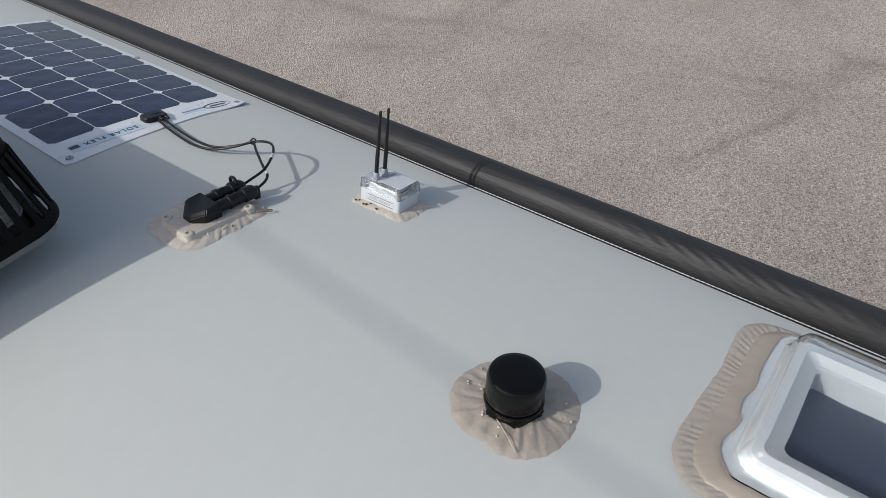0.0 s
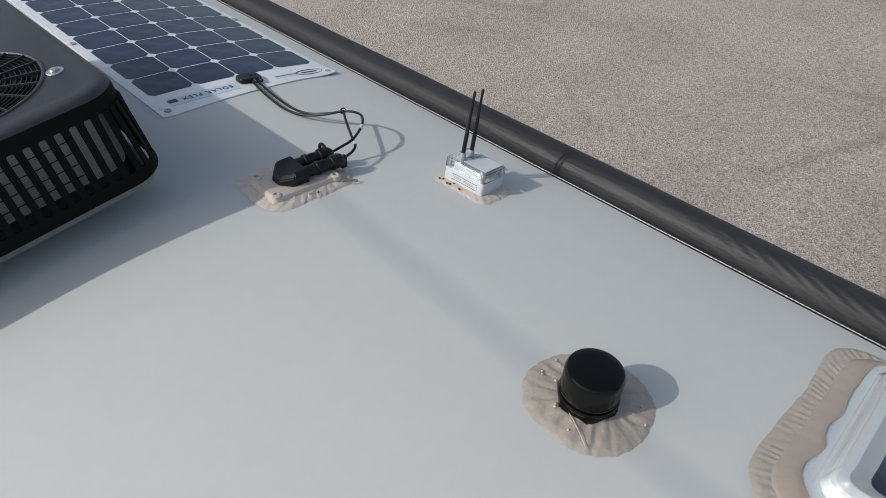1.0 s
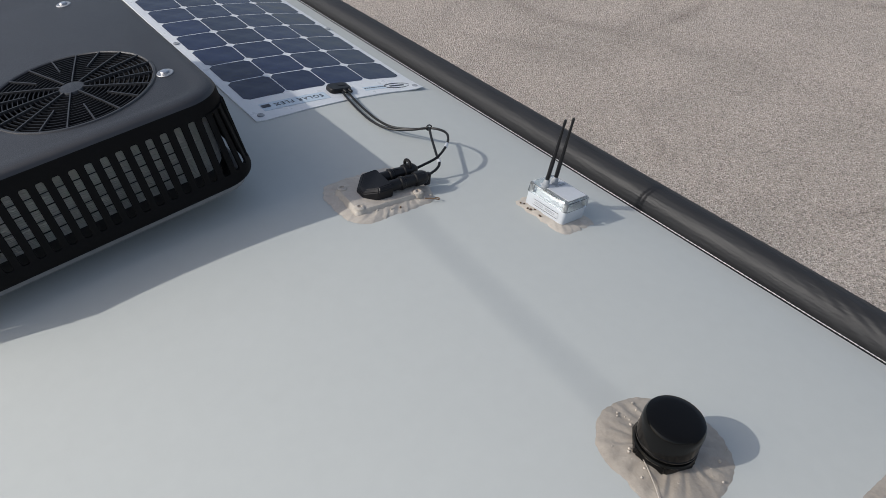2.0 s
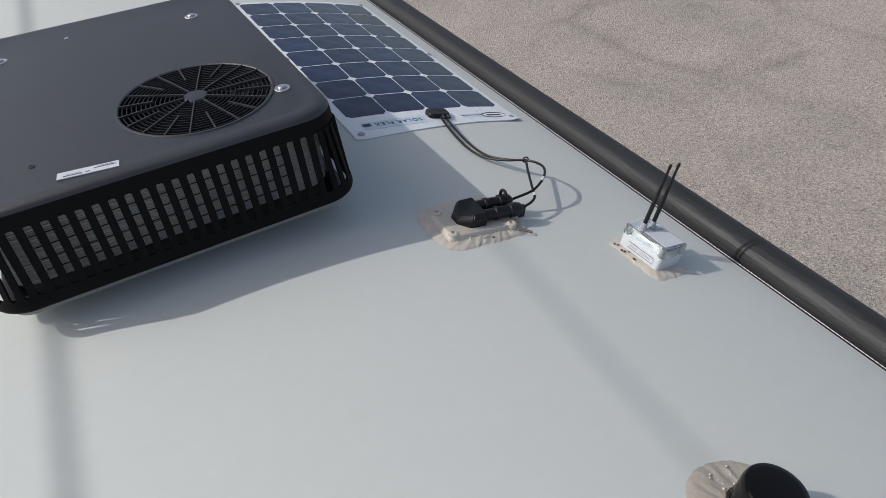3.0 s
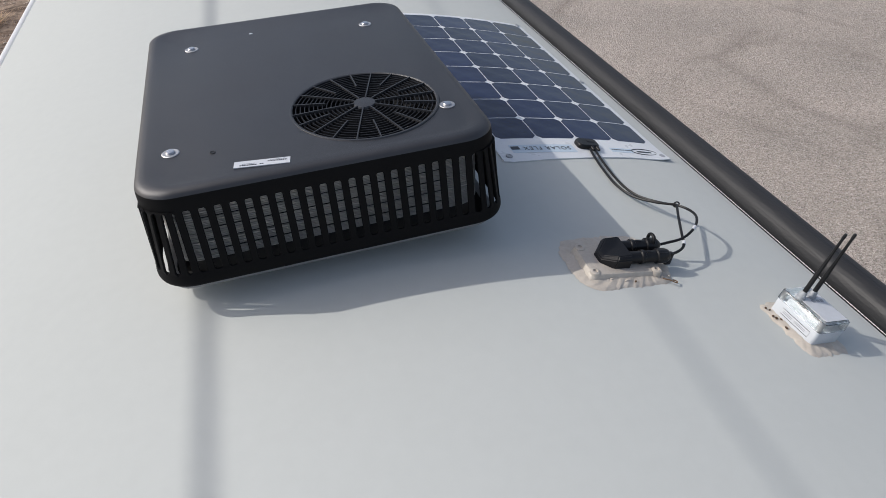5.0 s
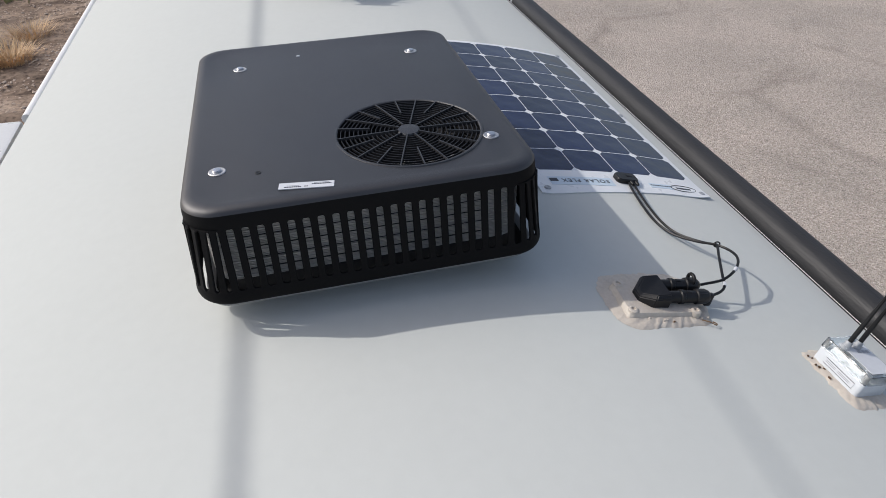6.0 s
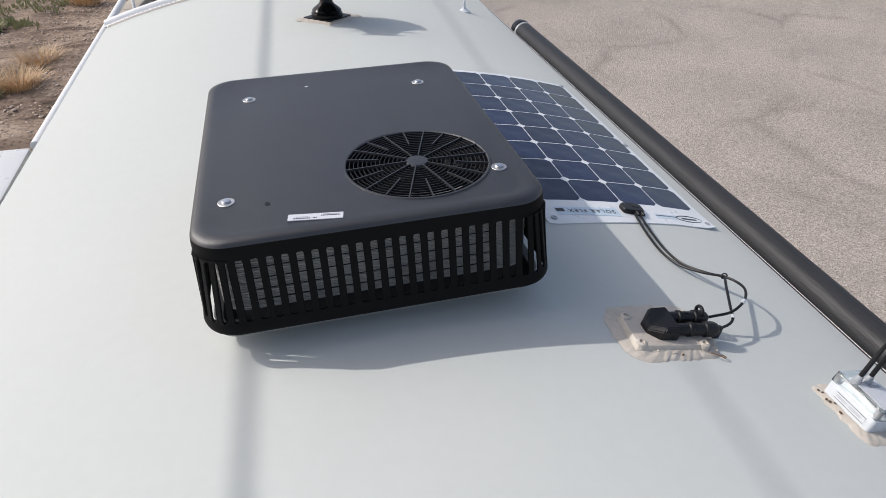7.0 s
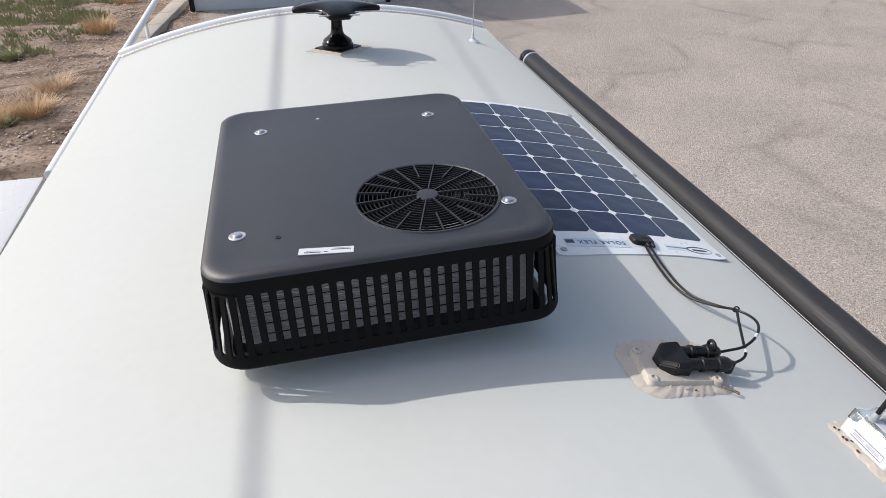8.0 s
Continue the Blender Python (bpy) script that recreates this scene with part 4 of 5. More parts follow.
# ---------------------------------------------------------------- solar cable entry
def build_gland():
    yaw = -3
    t = thing("cable_entry", roof_pose(0.603, -0.557, yaw), "black cable entry hood on a pale plate bedded in tan sealant", "cable entry")
    n = 340
    turn = Matrix.Rotation(radians(2), 2)
    out = [tuple(turn @ Vector(p)) for p in resample(rrect(-0.118, 0.110, -0.080, 0.099, 0.055, 8, 4), n)]
    inn = resample(rrect(-0.062, 0.066, -0.046, 0.046, 0.015, 8, 4), n)
    part("sealant", seal_ring(out, inn, 0.008, 21, 0.006, 0.0012, 8, period=13), SEAL_PALE, t, "lumpy tan sealant", angle=60)
    bm = bmesh.new()
    o = rrect(-0.092, 0.078, -0.054, 0.05, 0.012, 5)
    loft(bm, [[(x * f, y * f, z) for x, y in o] for f, z in ((1.03, 0.004), (1.0, 0.012), (0.95, 0.0165), (0.9, 0.017))], (True, True))
    p = part("plate", bm, SEAL_PALE, t, "pale plastic plate smeared with sealant")
    for x, y in ((-0.080, -0.042), (0.062, -0.048), (-0.078, 0.04), (0.068, 0.04)):
        part("screw_boss", lathe(bmesh.new(), [(0.0115, 0.008), (0.011, 0.0185), (0.008, 0.0205), (0.0055, 0.0205), (0.005, 0.016)], 18, Matrix.Translation((x, y, 0))), SEAL_PALE, p)
    rnd = random.Random(8)
    for q in range(16):
        x, y = rnd.uniform(-0.08, 0.09), rnd.choice((-1, 1)) * rnd.uniform(0.052, 0.066)
        part("lump", lathe(bmesh.new(), [(0.005, 0.003), (0.0055, 0.006), (0.003, 0.009)], 9, Matrix.Translation((x, y, 0)) @ Matrix.Diagonal((rnd.uniform(0.5, 1.3), rnd.uniform(0.4, 0.9), rnd.uniform(0.8, 1.1), 1))), SEAL_PALE, p)
    # hood: a low faceted wedge
    bm = bmesh.new()
    loft(bm, [[(-0.050, -0.012, 0.014), (-0.030, -0.033, 0.014), (0.004, -0.034, 0.014), (0.004, 0.036, 0.014), (-0.030, 0.035, 0.014), (-0.050, 0.014, 0.014)],
              [(-0.048, -0.011, 0.026), (-0.028, -0.035, 0.038), (0.004, -0.035, 0.040), (0.004, 0.037, 0.040), (-0.028, 0.037, 0.038), (-0.048, 0.013, 0.026)],
              [(-0.042, -0.008, 0.031), (-0.024, -0.028, 0.045), (0.003, -0.029, 0.047), (0.003, 0.031, 0.047), (-0.024, 0.030, 0.045), (-0.042, 0.010, 0.031)]], (True, True))
    for v in bm.verts:
        v.co.x, v.co.y = v.co.x * 1.14, v.co.y * 1.10
    bmesh.ops.bevel(bm, geom=list(bm.edges), offset=0.002, segments=2, affect="EDGES")
    part("hood", bm, BLACK, t, "black faceted hood", angle=25)
    # two plug connectors, side by side
    for y, d in ((0.019, 0.0), (-0.019, 0.006)):
        m = Matrix.Translation((0.0, y, 0.031)) @ Matrix.Rotation(radians(90), 4, "Y")
        prof = [(1.2 * r_, 0.9 * z_) for r_, z_ in [(0.0095, -0.004), (0.0105, 0.0), (0.0105, 0.028 + d), (0.0128, 0.030 + d), (0.0128, 0.038 + d), (0.011, 0.040 + d), (0.011, 0.070 + d), (0.0135, 0.072 + d), (0.0135, 0.096 + d), (0.011, 0.104 + d), (0.007, 0.110 + d), (0.0045, 0.113 + d)]]
        c = part("connector", lathe(bmesh.new(), prof, 20, m), BLACK, t, "black plug connector")
        for q in range(6):
            bm = bmesh.new()
            a = radians(60 * q)
            box(bm, (0.075 + d, y + 0.0150 * math.cos(a), 0.031 + 0.0150 * math.sin(a)), (0.020, 0.003, 0.003), 0.0008)
            part("rib", bm, BLACK, c)
        bm = bmesh.new()
        box(bm, (0.045 + d, y, 0.044), (0.012, 0.007, 0.003), 0.001)
        part("latch", bm, BLACK, c)
    # tie loop standing over the plugs
    bm = bmesh.new()
    tube(bm, [(0.078, 0.022 + 0.012 * math.cos(a), 0.045 + 0.011 * math.sin(a)) for a in np.linspace(-0.6, math.pi + 0.6, 14)], 0.0038, 8)
    part("tie_loop", bm, BLACK, t)
    bm = bmesh.new()
    box(bm, (0.102, -0.022, 0.026), (0.016, 0.012, 0.03), 0.003)
    part("bracket", bm, BLACK, t)
    bm = bmesh.new()
    tube(bm, smooth_path([(0.070, -0.066, 0.008), (0.084, -0.074, 0.009), (0.096, -0.080, 0.006), (0.101, -0.075, 0.005), (0.094, -0.070, 0.006)], 5), 0.0013, 6)
    part("wire_clip", bm, bpy.data.materials["brown_rust"] if "brown_rust" in bpy.data.materials else material("brown_rust", (0.20, 0.12, 0.06), 0.7), t, "small rusty wire clip")
    for x, y, r in ((-0.066, 0.02, 0.004), (-0.07, 0.012, 0.0025), (0.005, -0.068, 0.0022)):
        part("dirt_fleck", lathe(bmesh.new(), [(r, 0.004), (r * 1.1, 0.008), (r * 0.4, 0.0092)], 7, Matrix.Translation((x, y, 0)) @ Matrix.Diagonal((1, 0.6, 1, 1))), bpy.data.materials["brown_rust"], t)
    return t


build_gland()


def build_cables():
    """Two thin leads from the panel to the plugs, rising in a loop before they come down."""
    g = roof_pose(0.603, -0.557, -3)
    e1, e2 = g @ Vector((0.100, 0.019, 0.031)), g @ Vector((0.105, -0.019, 0.031))
    f1 = g @ Vector((0.118, 0.020, 0.034))
    r = on_roof
    runs = (
        [r(0.808, -0.070, 0.010), r(0.802, -0.105, 0.008), r(0.793, -0.18, 0.006), r(0.790, -0.255, 0.006), r(0.797, -0.315, 0.012), r(0.820, -0.370, 0.028), r(0.840, -0.404, 0.042), r(0.848, -0.434, 0.050), r(0.842, -0.468, 0.056), r(0.820, -0.501, 0.057), r(0.788, -0.528, 0.053), r(0.757, -0.541, 0.044), f1, e1],
        [r(0.793, -0.068, 0.010), r(0.786, -0.105, 0.008), r(0.776, -0.18, 0.006), r(0.772, -0.255, 0.006), r(0.782, -0.318, 0.012), r(0.808, -0.37, 0.028), r(0.832, -0.400, 0.042), r(0.833, -0.411, 0.045), r(0.806, -0.457, 0.046), r(0.771, -0.523, 0.044), r(0.757, -0.555, 0.039), r(0.738, -0.570, 0.035), e2],
    )
    for k, pts in enumerate(runs):
        bm = bmesh.new()
        path = smooth_path(pts, 8)
        tube(bm, path, 0.0031, 10)
        mid = r(0.80, -0.3)
        for v in bm.verts:
            v.co -= mid
        ob = part("solar_cable", bm, RUBBER)
        ob.location = mid
        tagged(ob, "thin black cable from the solar panel to its roof plug", "cable", "solar cables")
        a = len(path) - 30 if k == 0 else len(path) - 20
        bm = bmesh.new()
        tube(bm, [p - mid for p in path[a:a + 4]], 0.0042, 10)
        part("tag", bm, PAPER, ob, "white wrapped tag")
    # tie that joins the leads where they part
    bm = bmesh.new()
    c = r(0.839, -0.402, 0.043)
    tube(bm, [c + 0.008 * Vector((math.cos(a), 0.3 * math.sin(a), 0.7 * math.sin(a))) for a in np.linspace(0, 2 * math.pi, 14)], 0.0018, 6)
    for v in bm.verts:
        v.co -= c
    ob = part("cable_tie", bm, BLACK)
    ob.location = c
    tagged(ob, "small black tie round two thin cables", "cable tie")


build_cables()


# ---------------------------------------------------------------- signal box with two aerials
def build_signal_box():
    t = thing("signal_box", roof_pose(0.906, -0.789, 3) @ Matrix.Diagonal((1.12, 1.12, 1.0, 1)), "white signal box with clear lid and two black rod aerials", "antenna box")
    n = 130
    out = resample(rrect(-0.052, 0.050, -0.076, 0.066, 0.018, 6, 4), n)
    inn = resample(rrect(-0.030, 0.030, -0.046, 0.046, 0.008, 6, 4), n)
    s = part("sealant", seal_ring(out, inn, 0.006, 33, 0.006, 0.001, 7), SEAL_PALE, t, "pale lumpy sealant", angle=60)
    rnd = random.Random(3)
    for q in range(6):
        m = Matrix.Translation((-0.041 + rnd.uniform(-0.008, 0.004), (0.05, 0.044, 0.028, 0.022, 0.017, -0.004)[q], 0.0055)) @ Matrix.Diagonal((rnd.uniform(0.3, 0.9), rnd.uniform(0.4, 1.2), 1, 1))
        part("dirt_fleck", lathe(bmesh.new(), [(0.003, -0.001), (0.0035, 0.001), (0.0015, 0.002)], 7, m), material("brown_dirt", (0.10, 0.06, 0.035), 0.9) if q == 0 else bpy.data.materials["brown_dirt"], s)
    o = rrect(-0.035, 0.035, -0.050, 0.050, 0.007, 5)
    bm = bmesh.new()
    loft(bm, [[(x * f, y * f, z) for x, y in o] for f, z in ((1.0, 0.003), (1.0, 0.034), (0.98, 0.036), (0.9, 0.036))], (True, True))
    b = part("body", bm, PLASTIC_W, t, "white plastic body")
    # printed plate on the long side, unreadable
    bm = bmesh.new()
    box(bm, (-0.0354, -0.004, 0.020), (0.0008, 0.064, 0.015))
    pl = part("side_label", bm, PAPER, b)
    for z in (0.0265, 0.0135):
        part("print_line", box(bmesh.new(), (-0.0360, -0.004, z), (0.0006, 0.064, 0.0008)), INK, pl)
    for y, wdt in ((0.014, 0.022), (-0.015, 0.026)):
        for z in (0.0215, 0.0185):
            part("print_line", box(bmesh.new(), (-0.0360, y, z), (0.0006, wdt, 0.001)), GREY, pl)
    # clear lid, hollow
    bm = bmesh.new()
    outer = [[(x * f, y * f, z) for x, y in o] for f, z in ((1.03, 0.0362), (1.03, 0.040), (1.01, 0.0565), (0.97, 0.0585))]
    inner = [[(x * f, y * f, z) for x, y in o] for f, z in ((0.92, 0.0560), (0.95, 0.0545), (0.96, 0.0362))]
    a = loft(bm, outer)
    c = loft(bm, inner)
    bm.faces.new(a[-1])
    bm.faces.new(c[0][::-1])
    k = len(o)
    for i in range(k):
        j = (i + 1) % k
        bm.faces.new((c[-1][i], c[-1][j], a[0][j], a[0][i]))
    lid = part("lid", bm, LID, t, "clear plastic lid")
    lid.visible_shadow = False
    for x in (-0.029, 0.029):
        for y in (-0.043, 0.043):
            part("lid_screw", lathe(bmesh.new(), [(0.0045, 0.037), (0.0045, 0.055), (0.003, 0.0555)], 12, Matrix.Translation((x, y, 0))), STEEL, lid)
    bm = bmesh.new()
    loft(bm, [[(x * f, y * f, z) for x, y in o] for f, z in ((0.74, 0.0362), (0.72, 0.046), (0.68, 0.048))], (True, True))
    part("insert", bm, GREY, t, "grey insert under the lid")
    for q in range(7):
        part("component", box(bmesh.new(), (-0.022 + 0.0075 * q, -0.036 + 0.004 * (q % 3), 0.0505), (0.005, 0.009, 0.004), 0.0006), GREY if q % 2 else STEEL, t)
    # white label under the lid, with a few unreadable marks
    part("top_label", box(bmesh.new(), (0.003, -0.006, 0.0595), (0.056, 0.076, 0.0008)), PAPER, t, "white label with grey print")
    for x0, x1, y, h_ in ((-0.004, 0.004, 0.008, 0.006), (0.007, 0.0145, 0.008, 0.006), (0.017, 0.024, 0.008, 0.006), (-0.008, 0.022, 0.018, 0.002)):
        part("print_mark", box(bmesh.new(), ((x0 + x1) / 2, y, 0.0602), (x1 - x0, h_, 0.0006)), GREY, t)
    for x, y, lean in ((-0.022, 0.020, 3.5), (0.004, 0.019, 2.5)):
        m = Matrix.Translation((x, y, 0.0575)) @ Matrix.Rotation(radians(lean), 4, "Y") @ Matrix.Rotation(radians(-1), 4, "X") @ Matrix.Diagonal((0.92, 0.92, 1.02, 1))
        f = part("ferrule", lathe(bmesh.new(), [(0.0085, 0.0), (0.0085, 0.007), (0.0072, 0.008), (0.0065, 0.016), (0.005, 0.018)], 16, m), GREY, t, "grey threaded ferrule")
        part("aerial", lathe(bmesh.new(), [(0.0042, 0.014), (0.0046, 0.02), (0.0046, 0.060), (0.0040, 0.068), (0.0034, 0.10), (0.0026, 0.142), (0.0032, 0.145), (0.0032, 0.153), (0.002, 0.155)], 14, m), BLACK, f, "black rod aerial")
    return t


build_signal_box()


# ---------------------------------------------------------------- television antenna
def build_tv_antenna():
    t = thing("tv_antenna", roof_pose(0.146, 1.745, 0), "glossy black wing-shaped television antenna on a short mast", "antenna")
    n = 120
    out = resample([(-0.155, -0.02), (0.0, -0.132), (0.165, 0.01), (0.02, 0.14)], n)
    inn = resample([(-0.07, -0.01), (0.0, -0.07), (0.07, 0.0), (0.01, 0.07)], n)
    part("sealant", seal_ring(out, inn, 0.006, 41, 0.008, 0.001, 6), SEAL_PALE, t, "pale sealant", angle=60)
    sq = [(-0.11, -0.01), (0.0, -0.095), (0.11, 0.0), (0.01, 0.095)]
    bm = bmesh.new()
    loft(bm, [[(x, y, z) for x, y in sq] for z in (0.004, 0.009)], (True, True))
    part("base_plate", bm, BLACK, t, "black base plate")
    part("turret", lathe(bmesh.new(), [(0.066, 0.006), (0.072, 0.012), (0.072, 0.024), (0.064, 0.030), (0.068, 0.036), (0.062, 0.044), (0.046, 0.056), (0.034, 0.066), (0.028, 0.080), (0.026, 0.11), (0.026, 0.19)], 40), GLOSS, t, "glossy black turret")
    # wing: a thin shell, wide and rounded to the front, drawn in to a stem behind
    bm = bmesh.new()
    half = [(0.0, 0.13), (0.05, 0.127), (0.10, 0.112), (0.15, 0.085), (0.18, 0.05), (0.198, 0.005), (0.200, -0.012), (0.192, -0.024), (0.15, -0.034), (0.105, -0.055), (0.075, -0.085), (0.055, -0.125), (0.046, -0.150), (0.0, -0.152)]
    outline = half + [(-x, y) for x, y in half[-2:0:-1]]
    loops = []
    hz = lambda x, y: 0.198 - 0.22 * x * x - 0.5 * (y - 0.02) ** 2
    for f, dz in ((0.90, -0.020), (0.985, -0.022), (1.0, -0.014), (0.985, -0.005), (0.9, 0.000), (0.7, 0.004), (0.4, 0.007), (0.1, 0.008)):
        loops.append([(x * f, -0.015 + (y - 0.02) * f, 0.013 + hz(x * f, y * f) + dz) for x, y in outline])
    loft(bm, loops, (True, True))
    part("wing", bm, GLOSS, t, "glossy black curved wing", angle=60)
    bm = bmesh.new()
    box(bm, (0, -0.095, 0.180), (0.06, 0.13, 0.028), 0.006)
    part("bracket", bm, BLACK, t)
    for x, y, w in ((-0.105, -0.085, 0.075), (0.105, -0.085, 0.075), (-0.065, -0.140, 0.05), (0.065, -0.140, 0.05)):
        bm = bmesh.new()
        box(bm, (x, y - 0.035, 0.192), (w, 0.010, 0.004), 0.001)
        part("director_rod", bm, GREY, t, "grey rod")
    return t


build_tv_antenna()


def build_whip():
    t = thing("whip_aerial", Matrix.Translation(on_roof(0.905, 2.07, -0.002)), "thin white whip aerial on a small base", "antenna")
    part("base", lathe(bmesh.new(), [(0.032, -0.006), (0.032, 0.004), (0.024, 0.008), (0.010, 0.016), (0.006, 0.03), (0.0075, 0.034), (0.0075, 0.046), (0.004, 0.052), (0.0035, 0.09), (0.002, 0.095)], 18), PLASTIC_W, t)
    bm = bmesh.new()
    tube(bm, [Vector((0, 0, 0.09)), Vector((0, 0, 0.49)), Vector((0, 0, 0.84))], [0.0022, 0.0018, 0.0012], 8)
    part("whip", bm, STEEL, t)
    return t


build_whip()


# ---------------------------------------------------------------- overhead cables, whose shadows cross the roof
def build_overhead():
    rise = 3.2
    back = -SUN_WAY * (rise / -SUN_WAY.z)
    for y in (-31.0, 33.0):
        base = thing("utility_pole", pose(-3.3 + 0.05 * y, y, 0), "weathered wooden utility pole with a crossarm", "utility pole", "utility poles")
        part("post", lathe(bmesh.new(), [(0.15, -0.3), (0.14, 2.0), (0.11, 6.5), (0.06, 6.55)], 20), WOOD, base)
        bm = bmesh.new()
        box(bm, (0.4, 0.11, 5.98), (2.2, 0.1, 0.12), 0.01)
        part("crossarm", bm, WOOD, base)
    for x0, slope, r in ((-0.219, 0.0525, 0.0125), (0.652, 0.05, 0.0045)):
        p = on_roof(x0, 0.0) + back
        bm = bmesh.new()
        tube(bm, [Vector((slope * (y - back.y), y - 1.0, 0.0005 * (y - 1.0) ** 2 * 0.1)) for y in np.linspace(-31.0, 35.0, 30)], r, 10)
        ob = part("overhead_cable", bm, RUBBER)
        ob.location = (p.x, 1.0, p.z)
        tagged(ob, "black overhead cable strung between wooden utility poles", "cable", "overhead cables")


build_overhead()


# ---------------------------------------------------------------- beyond the trailer
def build_shed():
    t = thing("metal_shed", pose(0.3, 17.4, 0), "pale grey metal-sided shed with black corner trim", "shed")
    W, D, H = 4.6, 4.4, 4.0
    bm = bmesh.new()
    box(bm, (0, 0, H / 2), (W, D, H), 0.01)
    part("wall", bm, SHED, t, "pale grey metal siding")
    bm = bmesh.new()
    loft(bm, [[(-W / 2 - 0.05, y, H), (0, y, H + 0.5), (W / 2 + 0.05, y, H), (W / 2 + 0.05, y, H + 0.06), (0, y, H + 0.56), (-W / 2 - 0.05, y, H + 0.06)] for y in (-D / 2 - 0.05, D / 2 + 0.05)], (True, True))
    part("roof", bm, SHED, t)
    for x in (-W / 2, 2.24):
        bm = bmesh.new()
        box(bm, (x, -D / 2 - 0.01, H / 2), (0.11, 0.06, H), 0.008)
        part("corner_trim", bm, BLACK, t, "black trim")
    return t


build_shed()


def build_kerb():
    rnd = random.Random(5)
    for i in range(7):
        y = 12.2 + i * 1.0
        bm = bmesh.new()
        box(bm, (0, 0, 0.0), (0.34, 0.985, 0.26), 0.02, seg=3)
        for v in bm.verts:
            v.co += 0.006 * Vector((noise.noise(v.co * 9 + Vector((i, 0, 0))), 0, noise.noise(v.co * 7 + Vector((0, i, 0)))))
        ob = part("kerb_stone", bm, CONCRETE)
        ob.matrix_world = pose(-2.85 + 0.16 * (y - 12.2) * 0.9, y, 0.0, 0, 0, -8)
        tagged(ob, "weathered pale concrete kerb stone at the dirt's edge", "kerb", "kerb stones")


build_kerb()


def blade_tuft(name, x, y, n, height, spread, mat, seed, label, width=0.004):
    """A clump of thin arching blades."""
    rnd = random.Random(seed)
    verts, faces = [], []
    for i in range(n):
        a, r = rnd.uniform(0, 2 * math.pi), spread * 0.55 * math.sqrt(rnd.random())
        bx, by = r * math.cos(a), r * math.sin(a)
        lean, h = rnd.uniform(0.15, 1.0) * spread * 0.8, height * rnd.uniform(0.5, 1.1)
        da = a + rnd.uniform(-0.7, 0.7)
        w = width * rnd.uniform(0.6, 1.3)
        sx, sy = -math.sin(da) * w, math.cos(da) * w
        k = len(verts)
        for f, wf in ((0, 1.0), (0.4, 0.9), (0.75, 0.6)):
            px, py, pz = bx + math.cos(da) * lean * f * f, by + math.sin(da) * lean * f * f, h * (f - 0.18 * f * f) - 0.03
            verts += [(px - sx * wf, py - sy * wf, pz), (px + sx * wf, py + sy * wf, pz)]
        verts.append((bx + math.cos(da) * lean, by + math.sin(da) * lean, h * 0.8))
        faces += [(k, k + 1, k + 3, k + 2), (k + 2, k + 3, k + 5, k + 4), (k + 4, k + 5, k + 6)]
    me = bpy.data.meshes.new(name)
    me.from_pydata(verts, [], faces)
    me.materials.append(mat)
    ob = new(name, me)
    ob.location = (x, y, 0.0)
    return tagged(ob, label, "grass", name + "s")


for q, (x, y, n, h, s) in enumerate(((-3.88, 9.15, 620, 0.34, 0.52), (-4.32, 9.0, 420, 0.32, 0.5), (-3.80, 10.2, 420, 0.30, 0.46), (-3.45, 10.35, 160, 0.18, 0.36), (-3.74, 13.8, 480, 0.42, 0.48), (-3.6, 16.4, 300, 0.4, 0.42), (-2.9, 19.0, 260, 0.4, 0.4), (-6.2, 12.6, 200, 0.25, 0.3))):
    blade_tuft("straw_tuft", x, y, n, h, s, STRAW, 60 + q, "dry golden grass tuft growing in stony dirt")
for q, (x, y, n, h, s) in enumerate(((-4.22, 8.75, 300, 0.18, 0.3), (-4.5, 8.7, 160, 0.14, 0.26), (-5.1, 12.4, 200, 0.14, 0.3))):
    blade_tuft("green_tuft", x, y, n, h, s, GREEN, 90 + q, "low green weed tuft growing in stony dirt", 0.008)


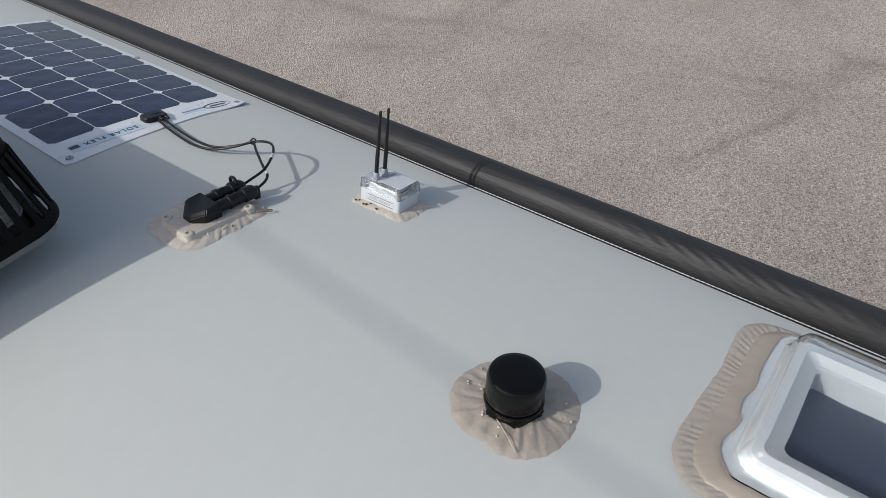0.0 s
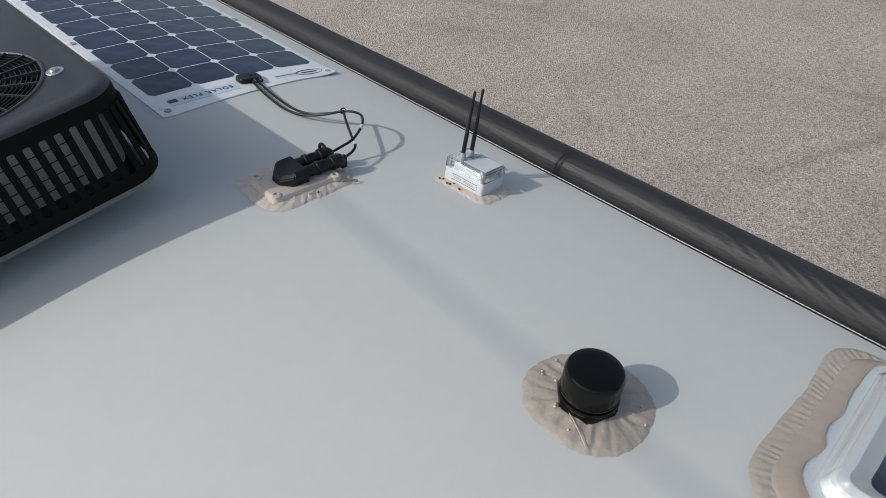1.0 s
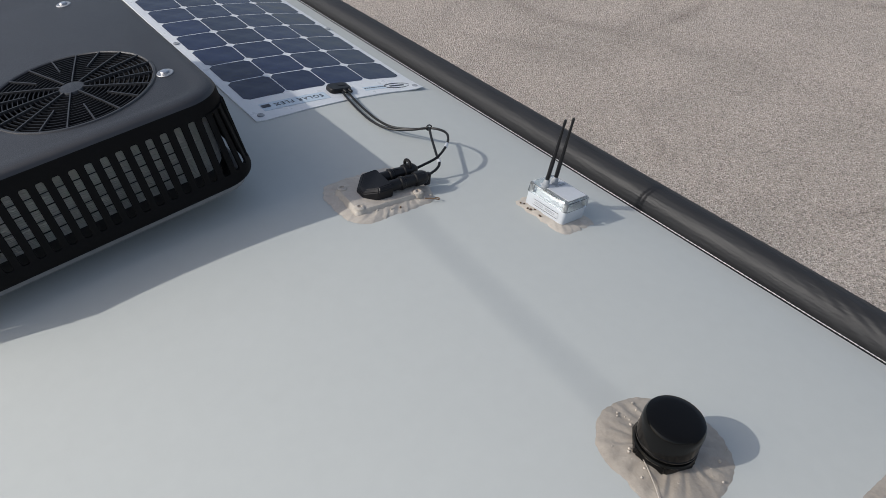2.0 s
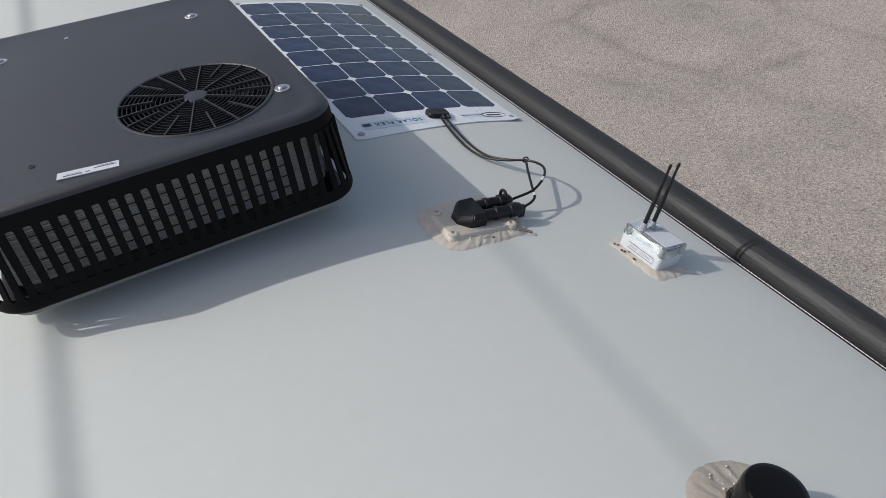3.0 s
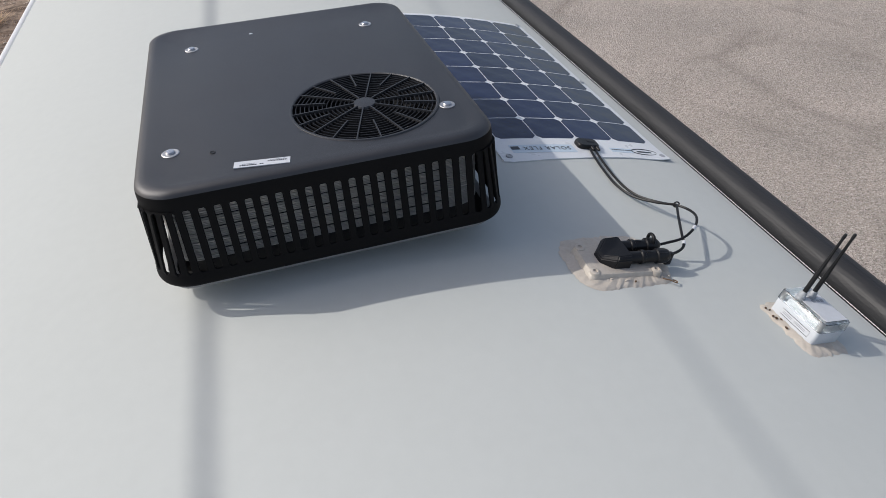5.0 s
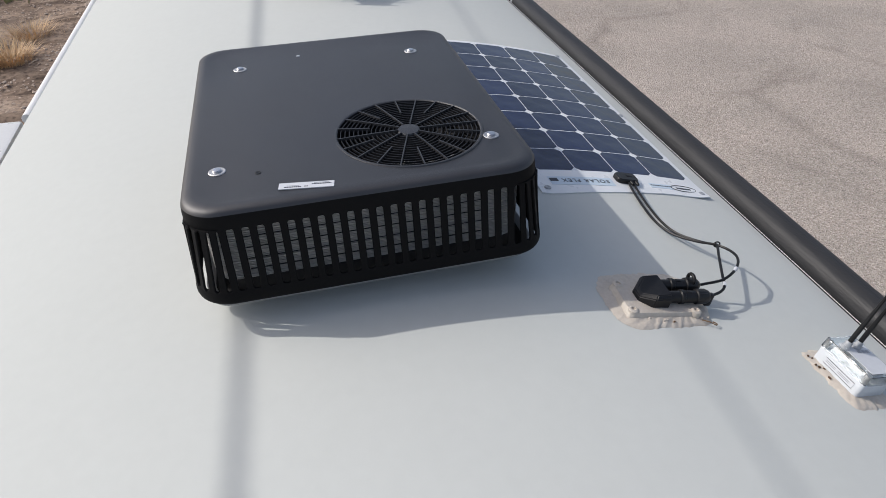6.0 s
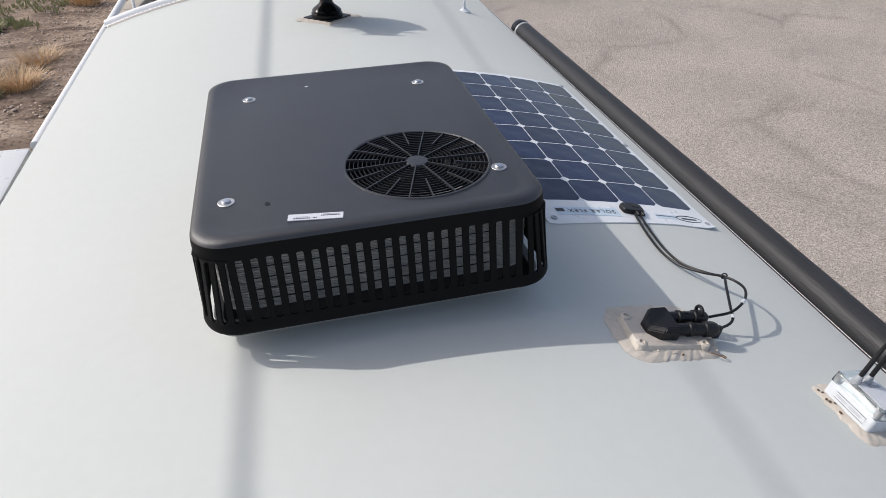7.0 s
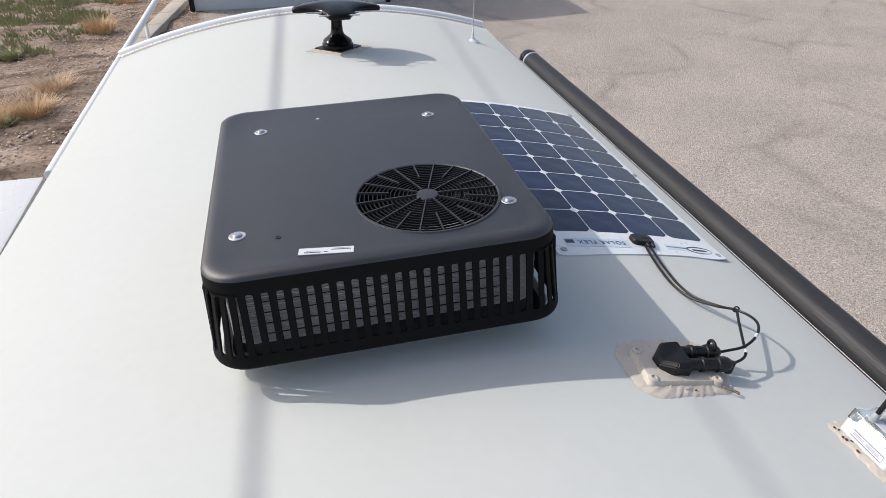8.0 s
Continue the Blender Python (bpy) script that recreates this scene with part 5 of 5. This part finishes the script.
def build_weeds():
    """The green patch of low weeds, too many to count."""
    rnd = random.Random(12)
    verts, faces = [], []
    for c in range(1500):
        x, y = rnd.uniform(-9.5, -3.6), rnd.uniform(12.3, 21.0)
        if noise.noise((x * 0.55, y * 0.55, 4)) < -0.12 - 0.25 * (x < -5) or x > -3.7 - 0.14 * (16 - y) * (y < 16):
            continue
        for i in range(11):
            a, r = rnd.uniform(0, 2 * math.pi), rnd.uniform(0, 0.16)
            bx, by, h, w = x + r * math.cos(a), y + r * math.sin(a), rnd.uniform(0.04, 0.15), rnd.uniform(0.008, 0.02)
            tx, ty = rnd.uniform(-0.07, 0.07), rnd.uniform(-0.07, 0.07)
            k = len(verts)
            verts += [(bx - w, by, -0.03), (bx + w, by + w * 0.5, -0.03), (bx + w * 0.8 + tx * 0.6, by + ty * 0.6, h * 0.6), (bx + tx, by + ty, h), (bx - w * 0.8 + tx * 0.6, by + ty * 0.6, h * 0.6)]
            faces.append((k, k + 1, k + 2, k + 3, k + 4))
    me = bpy.data.meshes.new("low_weeds")
    me.from_pydata(verts, [], faces)
    me.materials.append(GREEN)
    tagged(new("low_weeds", me), "patch of low green weeds in the dirt", "weeds", kind="stuff")


build_weeds()


def build_stones():
    """Loose gravel strewn over the dirt."""
    rnd = random.Random(22)
    verts, faces = [], []
    base = [(1, 0, 0), (0, 1, 0), (-1, 0, 0), (0, -1, 0), (0, 0, 0.8), (0.6, 0.6, 0.5), (-0.6, 0.5, 0.45), (-0.5, -0.6, 0.5), (0.6, -0.5, 0.4)]
    tri = [(0, 1, 5), (1, 2, 6), (2, 3, 7), (3, 0, 8), (0, 5, 8), (1, 6, 5), (2, 7, 6), (3, 8, 7), (4, 5, 6), (4, 6, 7), (4, 7, 8), (4, 8, 5)]
    for c in range(9000):
        y = rnd.uniform(5.5, 19)
        x = -1.9 - abs(rnd.gauss(0, 1.9))
        s = rnd.choice((0.008, 0.010, 0.012, 0.014, 0.016, 0.02, 0.03)) * rnd.uniform(0.7, 1.3)
        a, k = rnd.uniform(0, 6.28), len(verts)
        sx, sy, sz = s, s * rnd.uniform(0.6, 1), s * rnd.uniform(0.4, 0.9)
        h = 0.10 * noise.noise((x * 0.5, y * 0.5, 0)) * min(1, max(0, (-1.9 - x) / 0.8))
        for vx, vy, vz in base:
            px, py = vx * sx * rnd.uniform(0.8, 1.2), vy * sy * rnd.uniform(0.8, 1.2)
            verts.append((x + px * math.cos(a) - py * math.sin(a), y + px * math.sin(a) + py * math.cos(a), h + vz * sz))
        faces += [(k + p, k + q, k + r_) for p, q, r_ in tri]
    me = bpy.data.meshes.new("gravel")
    me.from_pydata(verts, [], faces)
    me.materials.append(ROCK)
    tagged(new("gravel", me), "loose stones strewn over the dry dirt", "gravel", kind="stuff")


build_stones()
